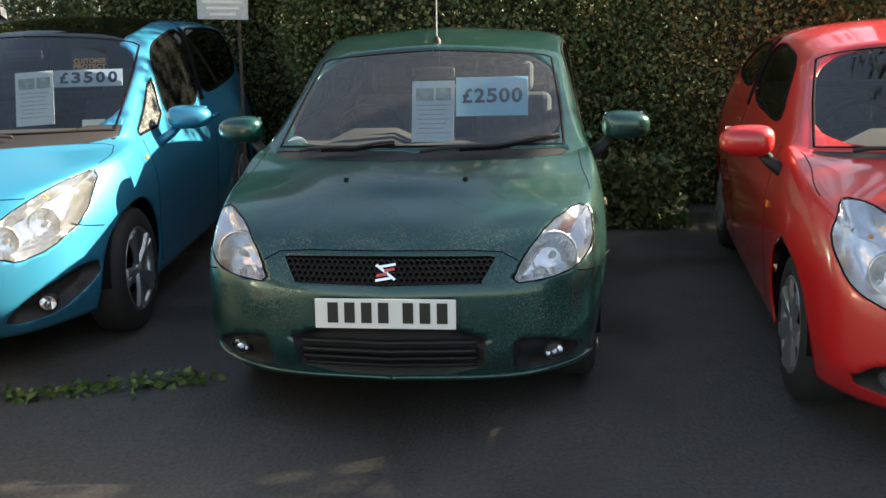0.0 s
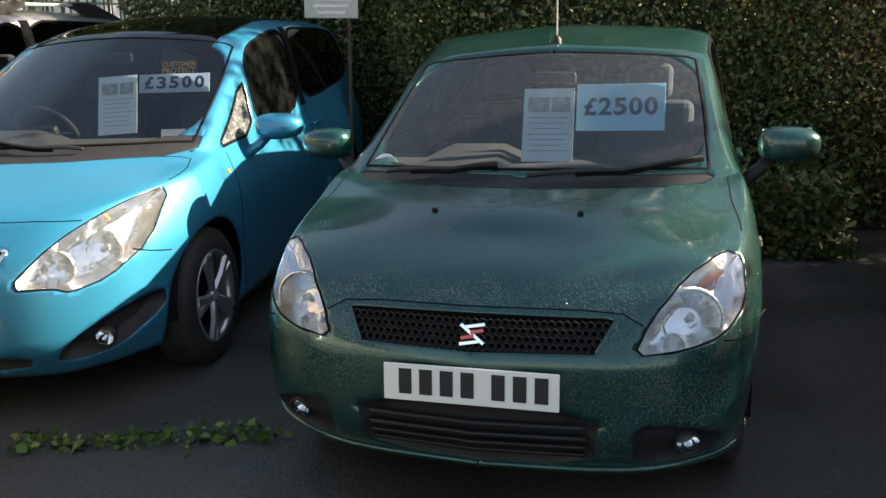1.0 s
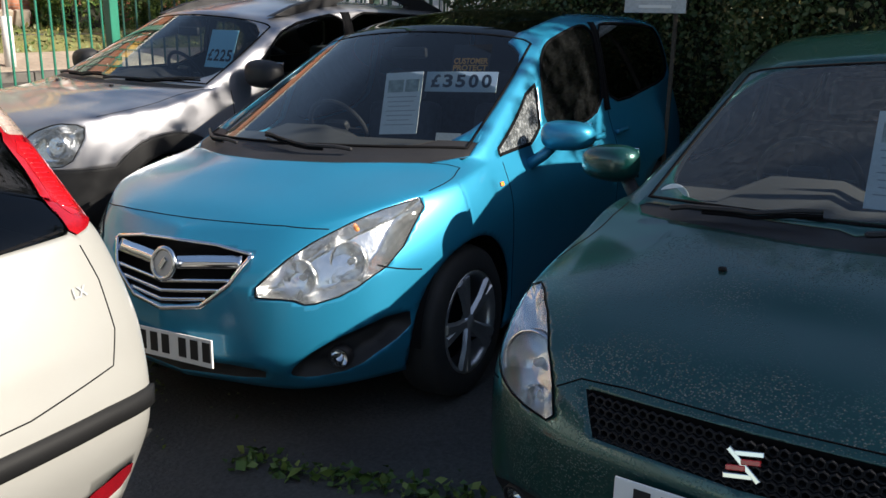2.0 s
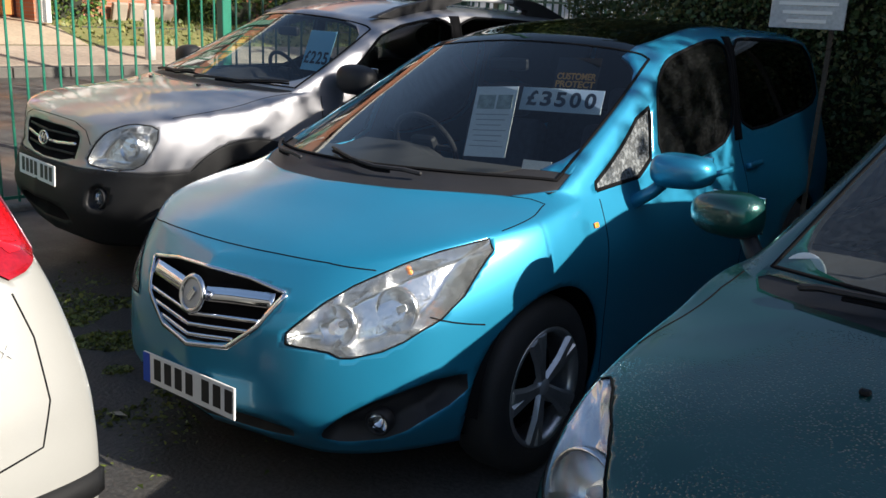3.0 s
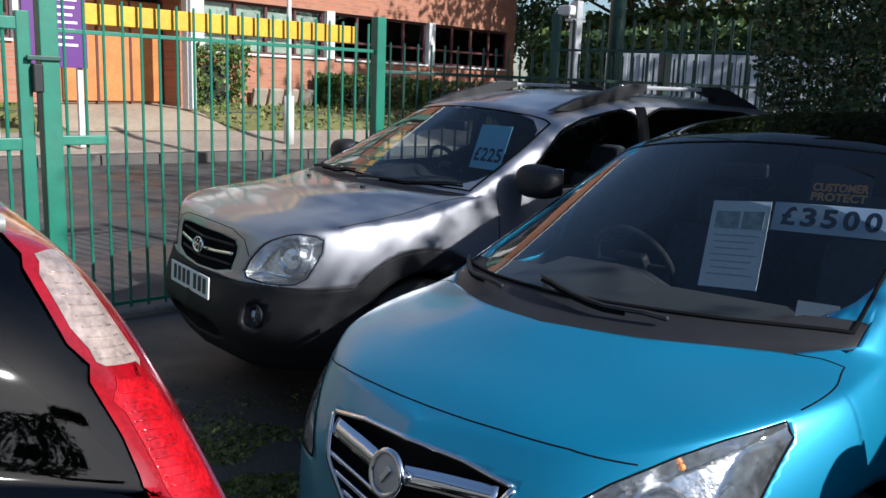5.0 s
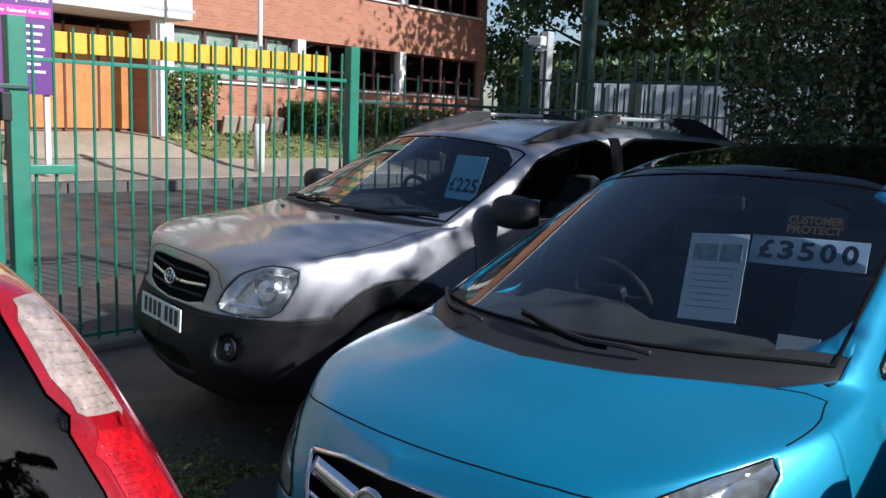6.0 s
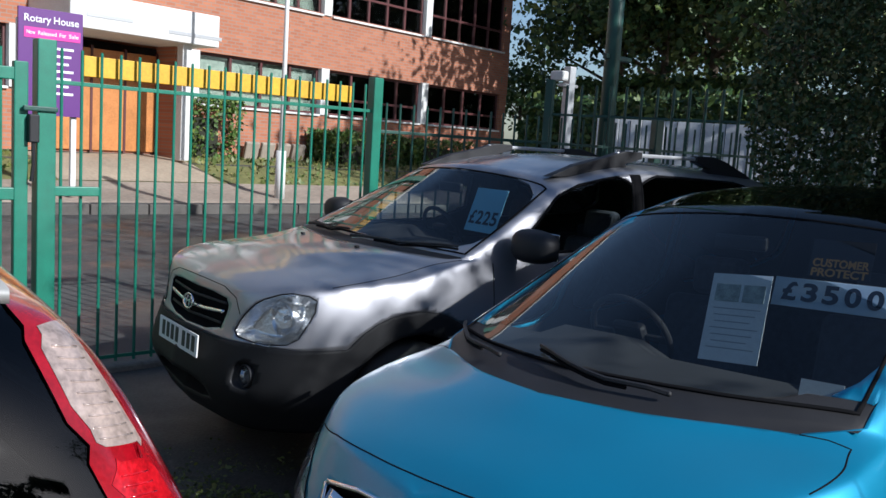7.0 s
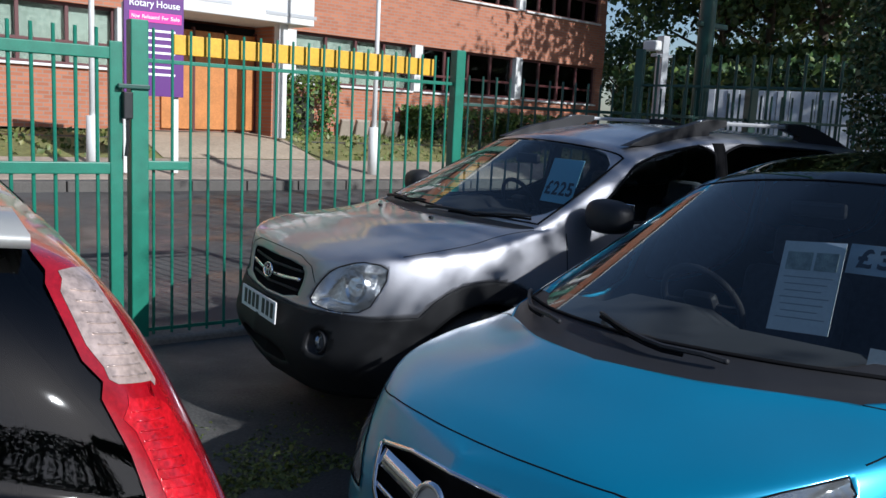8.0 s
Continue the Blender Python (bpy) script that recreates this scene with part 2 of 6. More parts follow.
def cage(s):
    """The seven long lines of a car from its main sizes, in metres; x runs forward from the nose tip, y to its left."""
    w, L = s["W"] / 2, s["L"]
    xs = [-s["axle"], -s["scuttle_side"], -s["top"] - s.get("belt_back", 0.0), -s["middle"], -s["roof_end"]]
    b1, b2, r1, r2 = s["bow"]
    lines = []
    for j in range(4):
        nf, nt, wf = s["nose"][j], s["tail"][j], s["wide"][j]
        x = [-nf, -nf - b1, -nf - b2] + xs + [-L + nt + r2, -L + nt + r1, -L + nt]
        f = s.get("corner", 0.88)
        y = [0, 0.5 * w, f * w * min(wf + 0.03, 1), w * wf, w * wf, w * wf, w * wf, w * wf * 0.985, s.get("rear_corner", 0.88) * w * wf, 0.5 * w, 0]
        z = s["rise"][j]
        lines.append(list(zip(x, y, z)))
    hood, rail = s["hood"], s["rail"]
    sp = [(-s["nose"][3] - 0.02, 0, hood[0]), (-s["nose"][3] - 0.14, 0, hood[1]), (-s["nose"][3] - 0.32, 0, hood[2]), (-(s["axle"] + s["nose"][3]) / 2 - 0.1, 0, hood[3]),
          (-s["scuttle"], 0, hood[4]), (-s["top"], 0, s["z_top"]), (-s["middle"], 0, s["H"]), (-s["roof_end"], 0, s["z_end"])]
    base = (-L + s["glass_base"], 0, s["z_base"])
    sp += [lerp(sp[7], base, 0.45), lerp(sp[7], base, 0.8), lerp(sp[7], base, 0.97)]
    l4, l5 = [], []
    for i in range(4):
        a, b = lines[3][i], sp[i]
        l4.append((a[0] + (b[0] - a[0]) * 0.45, a[1] * 0.64, a[2] + (b[2] - a[2]) * 0.62))
        l5.append((a[0] + (b[0] - a[0]) * 0.85, a[1] * 0.32, a[2] + (b[2] - a[2]) * 0.9))
    c = lines[3][4]
    l4.append((-s["scuttle_side"] + 0.06, s["screen_base"], hood[4] - s["screen_drop"]))
    l5.append((-s["scuttle"] - (s["scuttle_side"] - s["scuttle"]) * 0.28, s["screen_base"] * 0.55, hood[4] - s["screen_drop"] * 0.25))
    for i, (x, z, k) in enumerate(((s["top"] + 0.1, s["z_top"], 0.97), (s["middle"], s["H"], 1.0), (s["roof_end"], s["z_end"], 0.95))):
        l4.append((-x, rail * k, z - s.get("roof_drop", 0.085)))
        l5.append((-x + (0.06 if i == 0 else 0), rail * k * 0.55, z - 0.02))
    l4 += [(base[0] + 0.03, w * s.get("glass_w", 0.72), base[2] - 0.02), (base[0], w * 0.38, base[2]), base]
    for i in (8, 9, 10):
        l5.append(lerp(l4[i], sp[i], 0.6))
    return [np.array(q, float) for q in lines + [l4, l5, sp]]


class Shell:
    """The half body of a car as a fine grid that panes, lamps and panels are cut out of."""

    def __init__(self, s, per_i=(16, 18, 22, 16, 16, 12, 12, 14, 12, 8), per_j=(8, 14, 20, 16, 8, 8)):
        self.lines = cage(s)
        u = [k + f / n for k, n in enumerate(per_i) for f in range(n)] + [10.0]
        v = [k + f / n for k, n in enumerate(per_j) for f in range(n)] + [6.0]
        self.u, self.v = np.meshgrid(u, v, indexing="ij")
        self.n = self.u.shape
        self.base = self.at(self.u, self.v)
        self.base_n = self.normals(self.base)
        self.p = None
        self.diag = np.zeros((self.n[0] - 1, self.n[1] - 1), int)
        self.taken = np.zeros((self.n[0] - 1, self.n[1] - 1, 2), bool)

    def tri(self, a):
        """The middles of the two triangles of every cell."""
        c00, c10, c11, c01 = a[:-1, :-1], a[1:, :-1], a[1:, 1:], a[:-1, 1:]
        d = (self.diag == 0)[..., None]
        t0 = np.where(d, c00 + c10 + c11, c00 + c10 + c01) / 3
        t1 = np.where(d, c00 + c11 + c01, c10 + c11 + c01) / 3
        return np.stack([t0, t1], 2)

    def crossing(self, q, poly, dist):
        """Grid corners to pull onto the outline: of every edge that crosses it, the nearer end."""
        ins = inside(q, poly)
        move = np.zeros(q.shape[:2], bool)
        a = (ins[:-1] != ins[1:])
        near = dist[:-1] <= dist[1:]
        move[:-1] |= a & near
        move[1:] |= a & ~near
        a = (ins[:, :-1] != ins[:, 1:])
        near = dist[:, :-1] <= dist[:, 1:]
        move[:, :-1] |= a & near
        move[:, 1:] |= a & ~near
        return move

    def turn(self, move):
        m00, m10, m11, m01 = move[:-1, :-1], move[1:, :-1], move[1:, 1:], move[:-1, 1:]
        free = ~self.taken.any(-1)
        self.diag = np.where(free & m00 & m11 & ~(m10 & m01), 0, np.where(free & m10 & m01 & ~(m00 & m11), 1, self.diag))

    def at(self, u, v):
        u, v = np.asarray(u, float), np.asarray(v, float)
        cols = np.stack([pchip(l, u, (4, 5) if j > 3 else ()) for j, l in enumerate(self.lines)])
        n, d = 7, np.diff(cols, axis=0)
        m = np.zeros_like(cols)
        with np.errstate(divide="ignore", invalid="ignore"):
            h = np.where(d[:-1] * d[1:] > 0, 2 * d[:-1] * d[1:] / (d[:-1] + d[1:]), 0.0)
        m[1:-1] = np.nan_to_num(h)
        m[0], m[-1] = d[0], d[-1] * 0.35
        m[-1][..., 1] = d[-1][..., 1]
        k = np.clip(np.floor(v).astype(int), 0, n - 2)
        f = (v - k)[..., None]
        take = lambda a, q: np.take_along_axis(a, np.broadcast_to(q[None, ..., None], (1, *q.shape, 3)), 0)[0]
        return (2 * f**3 - 3 * f**2 + 1) * take(cols, k) + (f**3 - 2 * f**2 + f) * take(m, k) + (3 * f**2 - 2 * f**3) * take(cols, k + 1) + (f**3 - f**2) * take(m, k + 1)

    def normals(self, p):
        a, b = np.gradient(p, axis=0), np.gradient(p, axis=1)
        n = np.cross(b, a)
        n /= np.linalg.norm(n, axis=-1, keepdims=True) + 1e-12
        flip = n[..., 1] * (p[..., 1] + 0.02) + n[..., 2] * (p[..., 2] - 0.45) + n[..., 0] * (p[..., 0] - p[..., 0].mean()) * 0.4
        return np.where((flip < 0)[..., None], -n, n)

    def view(self, p, kind):
        return {"F": p[..., (1, 2)], "R": p[..., (1, 2)], "S": p[..., (0, 2)], "T": p[..., (0, 1)]}[kind]

    def cut(self, kind, poly, where=None, round_off=2):
        """Faces inside a polygon: kind P in loft coordinates, F front view (y, z), S side view (x, z), T plan (x, y)."""
        poly = rounded(poly, round_off)
        if kind == "P":
            q = np.stack([self.u, self.v], -1)
            cell = np.stack(np.meshgrid(np.gradient(self.u[:, 0]), np.gradient(self.v[0]), indexing="ij"), -1)
            near, dist = nearest(q / cell, poly, cell)
            move = self.crossing(q, poly, dist)
            move[0, :] = move[-1, :] = move[:, 0] = move[:, -1] = False
            q = np.where(move[..., None], near * cell, q)
            self.u, self.v = q[..., 0], q[..., 1]
            self.turn(move)
            c = self.tri(q)
            ok = np.ones(c.shape[:3], bool)
        else:
            if self.p is None:
                self.p = self.at(self.u, self.v)
            nrm = self.normals(self.p)
            q = self.view(self.p, kind)
            ax = {"F": (1, 2, 0), "R": (1, 2, 0), "S": (0, 2, 1), "T": (0, 1, 2)}[kind]
            near, dist = nearest(q, poly, 1.0)
            front = np.abs(nrm[..., ax[2]]) > 0.12
            if where is not None:
                front &= where(self.p)
            move = self.crossing(q, poly, dist) & front & (dist < 0.06)
            dq = np.where(move[..., None], near - q, 0)
            dz = -(nrm[..., ax[0]] * dq[..., 0] + nrm[..., ax[1]] * dq[..., 1]) / np.where(np.abs(nrm[..., ax[2]]) < 0.1, 1, nrm[..., ax[2]])
            self.p[..., ax[0]] += dq[..., 0]
            self.p[..., ax[1]] += dq[..., 1]
            self.p[..., ax[2]] += dz
            self.turn(move)
            c, pc = self.tri(self.view(self.p, kind)), self.tri(self.p)
            ok = where(pc) if where is not None else np.ones(c.shape[:3], bool)
        got = inside(c, poly) & ok & ~self.taken
        self.taken |= got
        return got, poly, kind

    def faces(self, got, lift=0.0, side=0, depth=None):
        """Vertices and faces of the chosen cells; side 1 left, -1 right, 0 both halves sewn together."""
        if self.p is None:
            self.p = self.at(self.u, self.v)
        nrm = self.normals(self.p)
        d = lift if depth is None else depth[..., None]
        pos = self.p + nrm * d
        pos[0, :, 1] = 0
        pos[-1, :, 1] = 0
        pos[:, -1, 1] = 0
        ni, nj = self.n
        idx = np.arange(ni * nj).reshape(ni, nj)
        i, j, t = np.nonzero(got)
        d = self.diag[i, j]
        c00, c10, c11, c01 = idx[i, j], idx[i + 1, j], idx[i + 1, j + 1], idx[i, j + 1]
        first, even = (t == 0), (d == 0)
        quads = np.stack([np.where(first | even, c00, c10), np.where(first, c10, c11), np.where(first, np.where(even, c11, c01), c01)], -1)
        quads = quads[(quads[:, 0] != quads[:, 1]) & (quads[:, 1] != quads[:, 2])]
        pv = pos.reshape(-1, 3)
        fn = np.cross(pv[quads[:, 1]] - pv[quads[:, 0]], pv[quads[:, 2]] - pv[quads[:, 0]])
        bad = (fn * nrm.reshape(-1, 3)[quads].mean(1)).sum(-1) > 0
        quads = np.where(bad[:, None], quads[:, ::-1], quads)
        verts = pos.reshape(-1, 3)
        sets = []
        if side >= 0:
            sets.append((verts, quads[:, ::-1]))
        if side <= 0:
            sets.append((verts * (1, -1, 1), quads))
        vs = np.concatenate([a for a, _ in sets])
        qs = np.concatenate([b + k * len(verts) for k, (_, b) in enumerate(sets)])
        if side == 0:
            mid = np.abs(vs[:, 1]) < 1e-6
            remap = np.arange(len(vs))
            half = len(verts)
            remap[half:][mid[half:]] = np.arange(half)[mid[half:]]
            qs = remap[qs]
        used, inv = np.unique(qs, return_inverse=True)
        return vs[used], inv.reshape(qs.shape)

    def spot(self, kind, a, b):
        """The point and the outward normal of the surface where a line of sight in that view meets it."""
        sgn = 1
        if kind == "P":
            p = self.at(np.array([a]), np.array([b]))[0]
            e = 1e-3
            pu = self.at(np.array([min(a + e, 10)]), np.array([b]))[0] - self.at(np.array([max(a - e, 0)]), np.array([b]))[0]
            pv = self.at(np.array([a]), np.array([min(b + e, 6)]))[0] - self.at(np.array([a]), np.array([max(b - e, 0)]))[0]
            n = np.cross(pv, pu)
            n /= np.linalg.norm(n) + 1e-12
            if n[1] * (p[1] + 0.02) + n[2] * (p[2] - 0.45) + n[0] * (p[0] + 2) * 0.4 < 0:
                n = -n
            return Vector(p), Vector(n)
        if kind != "S" and (b if kind == "T" else a) < 0:
            sgn = -1
        a2, b2 = (abs(a), b) if kind in "FR" else (a, abs(b)) if kind == "T" else (a, b)
        ax = {"F": (1, 2, 0), "R": (1, 2, 0), "S": (0, 2, 1), "T": (0, 1, 2)}[kind]
        q = self.view(self.base, kind)
        d = (q[..., 0] - a2) ** 2 + (q[..., 1] - b2) ** 2
        ok = self.base_n[..., ax[2]] * (-1 if kind == "R" else 1) > 0.15
        k = np.unravel_index(np.argmin(np.where(ok, d, 9e9)), d.shape)
        p, n = self.base[k].copy(), self.base_n[k].copy()
        da, db = a2 - p[ax[0]], b2 - p[ax[1]]
        p[ax[2]] -= np.clip((n[ax[0]] * da + n[ax[1]] * db) / n[ax[2]], -0.05, 0.05)
        p[ax[0]], p[ax[1]] = a2, b2
        return Vector((p[0], p[1] * sgn, p[2])), Vector((n[0], n[1] * sgn, n[2]))


def rounded(poly, times):
    q = np.array(poly, float)
    for _ in range(times):
        nx = np.roll(q, -1, axis=0)
        q = np.stack([q * 0.8 + nx * 0.2, q * 0.2 + nx * 0.8], 1).reshape(-1, 2)
    return q


def nearest(q, poly, cell):
    best, at = np.full(q.shape[:2], 9e9), np.zeros_like(q)
    for a, b in zip(poly, np.roll(poly, -1, axis=0)):
        a, b = a / cell, b / cell
        ab = b - a
        t = np.clip(((q - a) * ab).sum(-1) / ((ab * ab).sum(-1) + 1e-12), 0, 1)
        c = a + ab * t[..., None]
        d = np.linalg.norm(q - c, axis=-1)
        at = np.where((d < best)[..., None], c, at)
        best = np.minimum(best, d)
    return at, best


def inside(q, poly):
    x, y = q[..., 0], q[..., 1]
    r = np.zeros(x.shape, bool)
    for (x0, y0), (x1, y1) in zip(poly, np.roll(poly, -1, axis=0)):
        with np.errstate(divide="ignore", invalid="ignore"):
            r ^= ((y0 > y) != (y1 > y)) & (x < (x1 - x0) * (y - y0) / (y1 - y0 + 1e-15) + x0)
    return r


def strip(shell, kind, pts, width, lift, material, parent, name, side=1, label="", step=0.02, deep=0.004, closed=False):
    """A narrow band that lies on the body along pts; side -1 mirrors it."""
    path = []
    pts = list(pts) + ([pts[0]] if closed else [])
    for a, b in zip(pts, pts[1:]):
        n = max(2, int(math.dist(a, b) / (step if kind != "P" else 0.05)))
        path += [lerp(a, b, k / n) for k in range(n)]
    path.append(pts[-1])
    spots = [shell.spot(kind, a, b) for a, b in path]
    verts, faces = [], []
    for k, (p, n) in enumerate(spots):
        t = (spots[min(k + 1, len(spots) - 1)][0] - spots[max(k - 1, 0)][0])
        t = t.normalized() if t.length > 1e-7 else Vector((1, 0, 0))
        c = n.cross(t).normalized() * width / 2
        verts += [p + c - n * deep, p + c + n * lift, p - c + n * lift, p - c - n * deep]
        if k:
            o = 4 * k
            faces += [(o - 4 + m, o - 4 + (m + 1) % 4, o + (m + 1) % 4, o + m) for m in range(4)]
    faces += [(3, 2, 1, 0), tuple(len(verts) - 4 + m for m in range(4))]
    if side < 0:
        verts = [(v[0], -v[1], v[2]) for v in verts]
        faces = [q[::-1] for q in faces]
    return mesh_ob(name, verts, faces, material, parent, label, True)


def wheel(parent, x, y, r, rim_r, spokes, style, out, cover=ALLOY):
    """A tyre on a spoked wheel; out is 1 on the left of the car, -1 on the right."""
    m = Matrix.Translation((x, y, r)) @ Matrix.Rotation(radians(-90 * out), 4, "X")
    hub = new("wheel")
    hub.parent, hub.matrix_local = parent, m
    bm = bmesh.new()
    t = 0.095
    lathe(bm, [(rim_r, -t), (rim_r + 0.02, -t - 0.006), (r - 0.03, -t), (r - 0.006, -t + 0.02), (r, -t + 0.05), (r, t - 0.05), (r - 0.006, t - 0.02), (r - 0.03, t), (rim_r + 0.02, t + 0.006), (rim_r, t), (rim_r - 0.01, t - 0.03), (rim_r - 0.01, -t)], 40)
    part("tyre", bm, RUBBER, hub, smooth=True)
    bm = bmesh.new()
    lathe(bm, [(rim_r + 0.006, t - 0.004), (rim_r + 0.004, t + 0.004), (rim_r - 0.012, t + 0.002), (rim_r - 0.02, t - 0.03), (rim_r - 0.03, -t)], 40)
    part("rim", bm, cover, hub, smooth=True)
    bm = bmesh.new()
    lathe(bm, [(0.0, t - 0.10), (rim_r - 0.03, t - 0.10)], 24)
    part("brake_disc", bm, GAP, hub)
    for k in range(spokes):
        bm = bmesh.new()
        a = 2 * math.pi * k / spokes
        pairs = (0.0,) if style == "single" else (-0.13, 0.13)
        for da in pairs:
            wi, wo = (0.030, 0.042) if style == "single" else (0.013, 0.019)
            vs = []
            for rr, ww, zz in ((0.03, wi, t - 0.022), (rim_r * 0.55, (wi + wo) / 2, t - 0.012), (rim_r - 0.006, wo, t - 0.008)):
                aa = a + da * rr / rim_r
                c, sn = math.cos(aa), math.sin(aa)
                for sgn, dz in ((-1, 0), (-0.5, 0.012), (0.5, 0.012), (1, 0)):
                    vs.append(bm.verts.new((rr * c - sgn * ww * sn, rr * sn + sgn * ww * c, zz + dz)))
            for q in range(2):
                for e in range(3):
                    o = q * 4 + e
                    bm.faces.new((vs[o], vs[o + 1], vs[o + 5], vs[o + 4]))
        ob = part("spoke", bm, cover, hub)
        so = ob.modifiers.new("thick", "SOLIDIFY")
        so.thickness, so.offset = 0.02, 0
    bm = bmesh.new()
    lathe(bm, [(0.034, t - 0.03), (0.034, t - 0.005), (0.028, t), (0.0, t + 0.002)], 20)
    part("hub_cap", bm, LAMPGREY, hub, smooth=True)


def lamp(sh, parent, name, kind, poly, where, bowls, side, deep=0.07, clip=None, amber=None, got=None):
    """A headlamp: clear cover, hollow reflector behind it, round bowls and bulbs inside."""
    g, pol, _ = got
    lampo = new(name)
    lampo.parent = parent
    v, f = sh.faces(g, 0.0, side)
    lens = mesh_ob("lens", v, f, LENS, lampo, "clear plastic lamp cover", True)
    lens.visible_shadow = False
    q = sh.view(sh.p, kind)
    _, dist = nearest(q, pol, 1.0)
    depth = -np.clip(dist * 2.6, 0, deep) - 0.002
    v, f = sh.faces(g, side=side, depth=depth)
    mesh_ob("reflector", v, f, REFLECTOR, lampo, "silvered lamp housing", True)
    for a, b, r in bowls:
        p, n = sh.spot(kind, a, b)
        fwd = (n * 0.35 + Vector((1, 0, 0))).normalized()
        p = p - n * (deep * 0.66)
        if side < 0:
            p, fwd = Vector((p.x, -p.y, p.z)), Vector((fwd.x, -fwd.y, fwd.z))
        m = Matrix.Translation(p) @ fwd.to_track_quat("Z", "Y").to_matrix().to_4x4()
        bm = bmesh.new()
        lathe(bm, [(r * 0.18, -r * 0.55), (r * 0.6, -r * 0.35), (r * 0.93, 0), (r, 0.012), (r * 1.06, 0.012), (r * 1.08, -0.01)], 28, m)
        part("bowl", bm, REFLECTOR, lampo, smooth=True)
        bm = bmesh.new()
        lathe(bm, [(0.012, -r * 0.5), (0.011, -0.01), (0.0, 0.0)], 12, m)
        part("bulb", bm, LAMPGREY, lampo, smooth=True)
    if amber:
        p, n = sh.spot(kind, *amber)
        p = p - n * deep * 0.5
        bm = bmesh.new()
        bmesh.ops.create_icosphere(bm, subdivisions=2, radius=0.009, matrix=Matrix.Translation((p.x, p.y * side, p.z)))
        part("indicator_bulb", bm, AMBER, lampo, smooth=True)
    qd = list(map(tuple, pol))
    strip(sh, kind, qd, 0.0045, 0.002, GAP, lampo, "seal", side, closed=True, step=0.03)


def plate(parent, p, n, up, bars, blue=False, w=0.52, h=0.111, glyph=0.054):
    """A number plate with plain bars where its characters stand."""
    z = Vector(n).normalized()
    y = (Vector(up) - z * Vector(up).dot(z)).normalized()
    x = y.cross(z)
    m = Matrix((x, y, z)).transposed().to_4x4()
    m.translation = p
    pl = new("number_plate")
    pl.parent, pl.matrix_local = parent, m
    boxed("plate_panel", (w, h, 0.008), Matrix(), PLATE, pl, 0.003)
    if blue:
        boxed("blue_band", (0.04, h - 0.004, 0.002), Matrix.Translation((-w / 2 + 0.022, 0, 0.005)), BLUEFLAG, pl)
    x0 = -w / 2 + (0.062 if blue else 0.04)
    for k in range(7):
        gx = x0 + k * (glyph + 0.0085) + (0.028 if k > 3 else 0)
        boxed("character_bar", (glyph * 0.72, 0.076, 0.002), Matrix.Translation((gx + glyph / 2, 0.004, 0.005)), INK, pl)
    return pl


def seat(parent, x, y, z):
    s = new("seat")
    s.parent, s.matrix_local = parent, Matrix.Translation((x, y, z))
    boxed("cushion", (0.5, 0.5, 0.16), Matrix.Translation((0.02, 0, 0.08)), SEAT, s, 0.05, seg=3)
    boxed("backrest", (0.14, 0.48, 0.62), Matrix.Translation((-0.29, 0, 0.42)) @ Matrix.Rotation(radians(-14), 4, "Y"), SEAT, s, 0.05, seg=3)
    boxed("headrest", (0.09, 0.26, 0.18), Matrix.Translation((-0.38, 0, 0.82)) @ Matrix.Rotation(radians(-8), 4, "Y"), SEAT, s, 0.04, seg=3)


def door_mirror(parent, p, side, paintm, size=(0.13, 0.24, 0.16), stalk=True, stalkm=None):
    mi = new("door_mirror")
    mi.parent, mi.matrix_local = parent, Matrix.Translation((p[0], p[1] * side, p[2])) @ Matrix.Rotation(radians(8 * side), 4, "Z")
    bm = bmesh.new()
    bmesh.ops.create_uvsphere(bm, u_segments=24, v_segments=16, radius=0.5)
    for v in bm.verts:
        c = v.co
        k = 1 - 0.25 * (c.y * side + 0.5) * (1 if c.z > 0 else 0.6)
        for ax in range(3):
            c[ax] = math.copysign(abs(c[ax] * 2) ** 0.72 / 2, c[ax])
        c.z *= k
        if c.x < 0:
            c.x *= 0.35
        c.x, c.y, c.z = c.x * size[0] * 1.5, c.y * size[1], c.z * size[2]
    part("housing", bm, paintm, mi, smooth=True)
    boxed("glass", (0.006, size[1] * 0.8, size[2] * 0.72), Matrix.Translation((-size[0] * 0.27, 0, 0)), MIRROR, mi, 0.002)
    if stalk:
        bm = bmesh.new()
        tube(bm, [(0.0, -side * size[1] * 0.25, -size[2] * 0.3), (0.02, -side * size[1] * 0.45, -size[2] * 0.62), (0.05, -side * (size[1] * 0.5 + 0.06), -size[2] * 0.95)], 0.024, 10, 1.2)
        part("stalk", bm, stalkm or paintm, mi, smooth=True)


def card_frame(sh, u, v, side, deep):
    """A nearly upright frame just inside the glass at loft (u, v): x across, y up, z outwards."""
    p, n = sh.spot("P", u, v)
    p, n = Vector((p.x, p.y * side, p.z)), Vector((n.x, n.y * side, n.z))
    lean = Vector((n.x * 0.35 + 0.65, n.y * 0.2, n.z * 0.35)).normalized()
    y = (Vector((0, 0, 1)) - lean * lean.z).normalized()
    m = Matrix((y.cross(lean), y, lean)).transposed().to_4x4()
    m.translation = p - n * deep
    return m


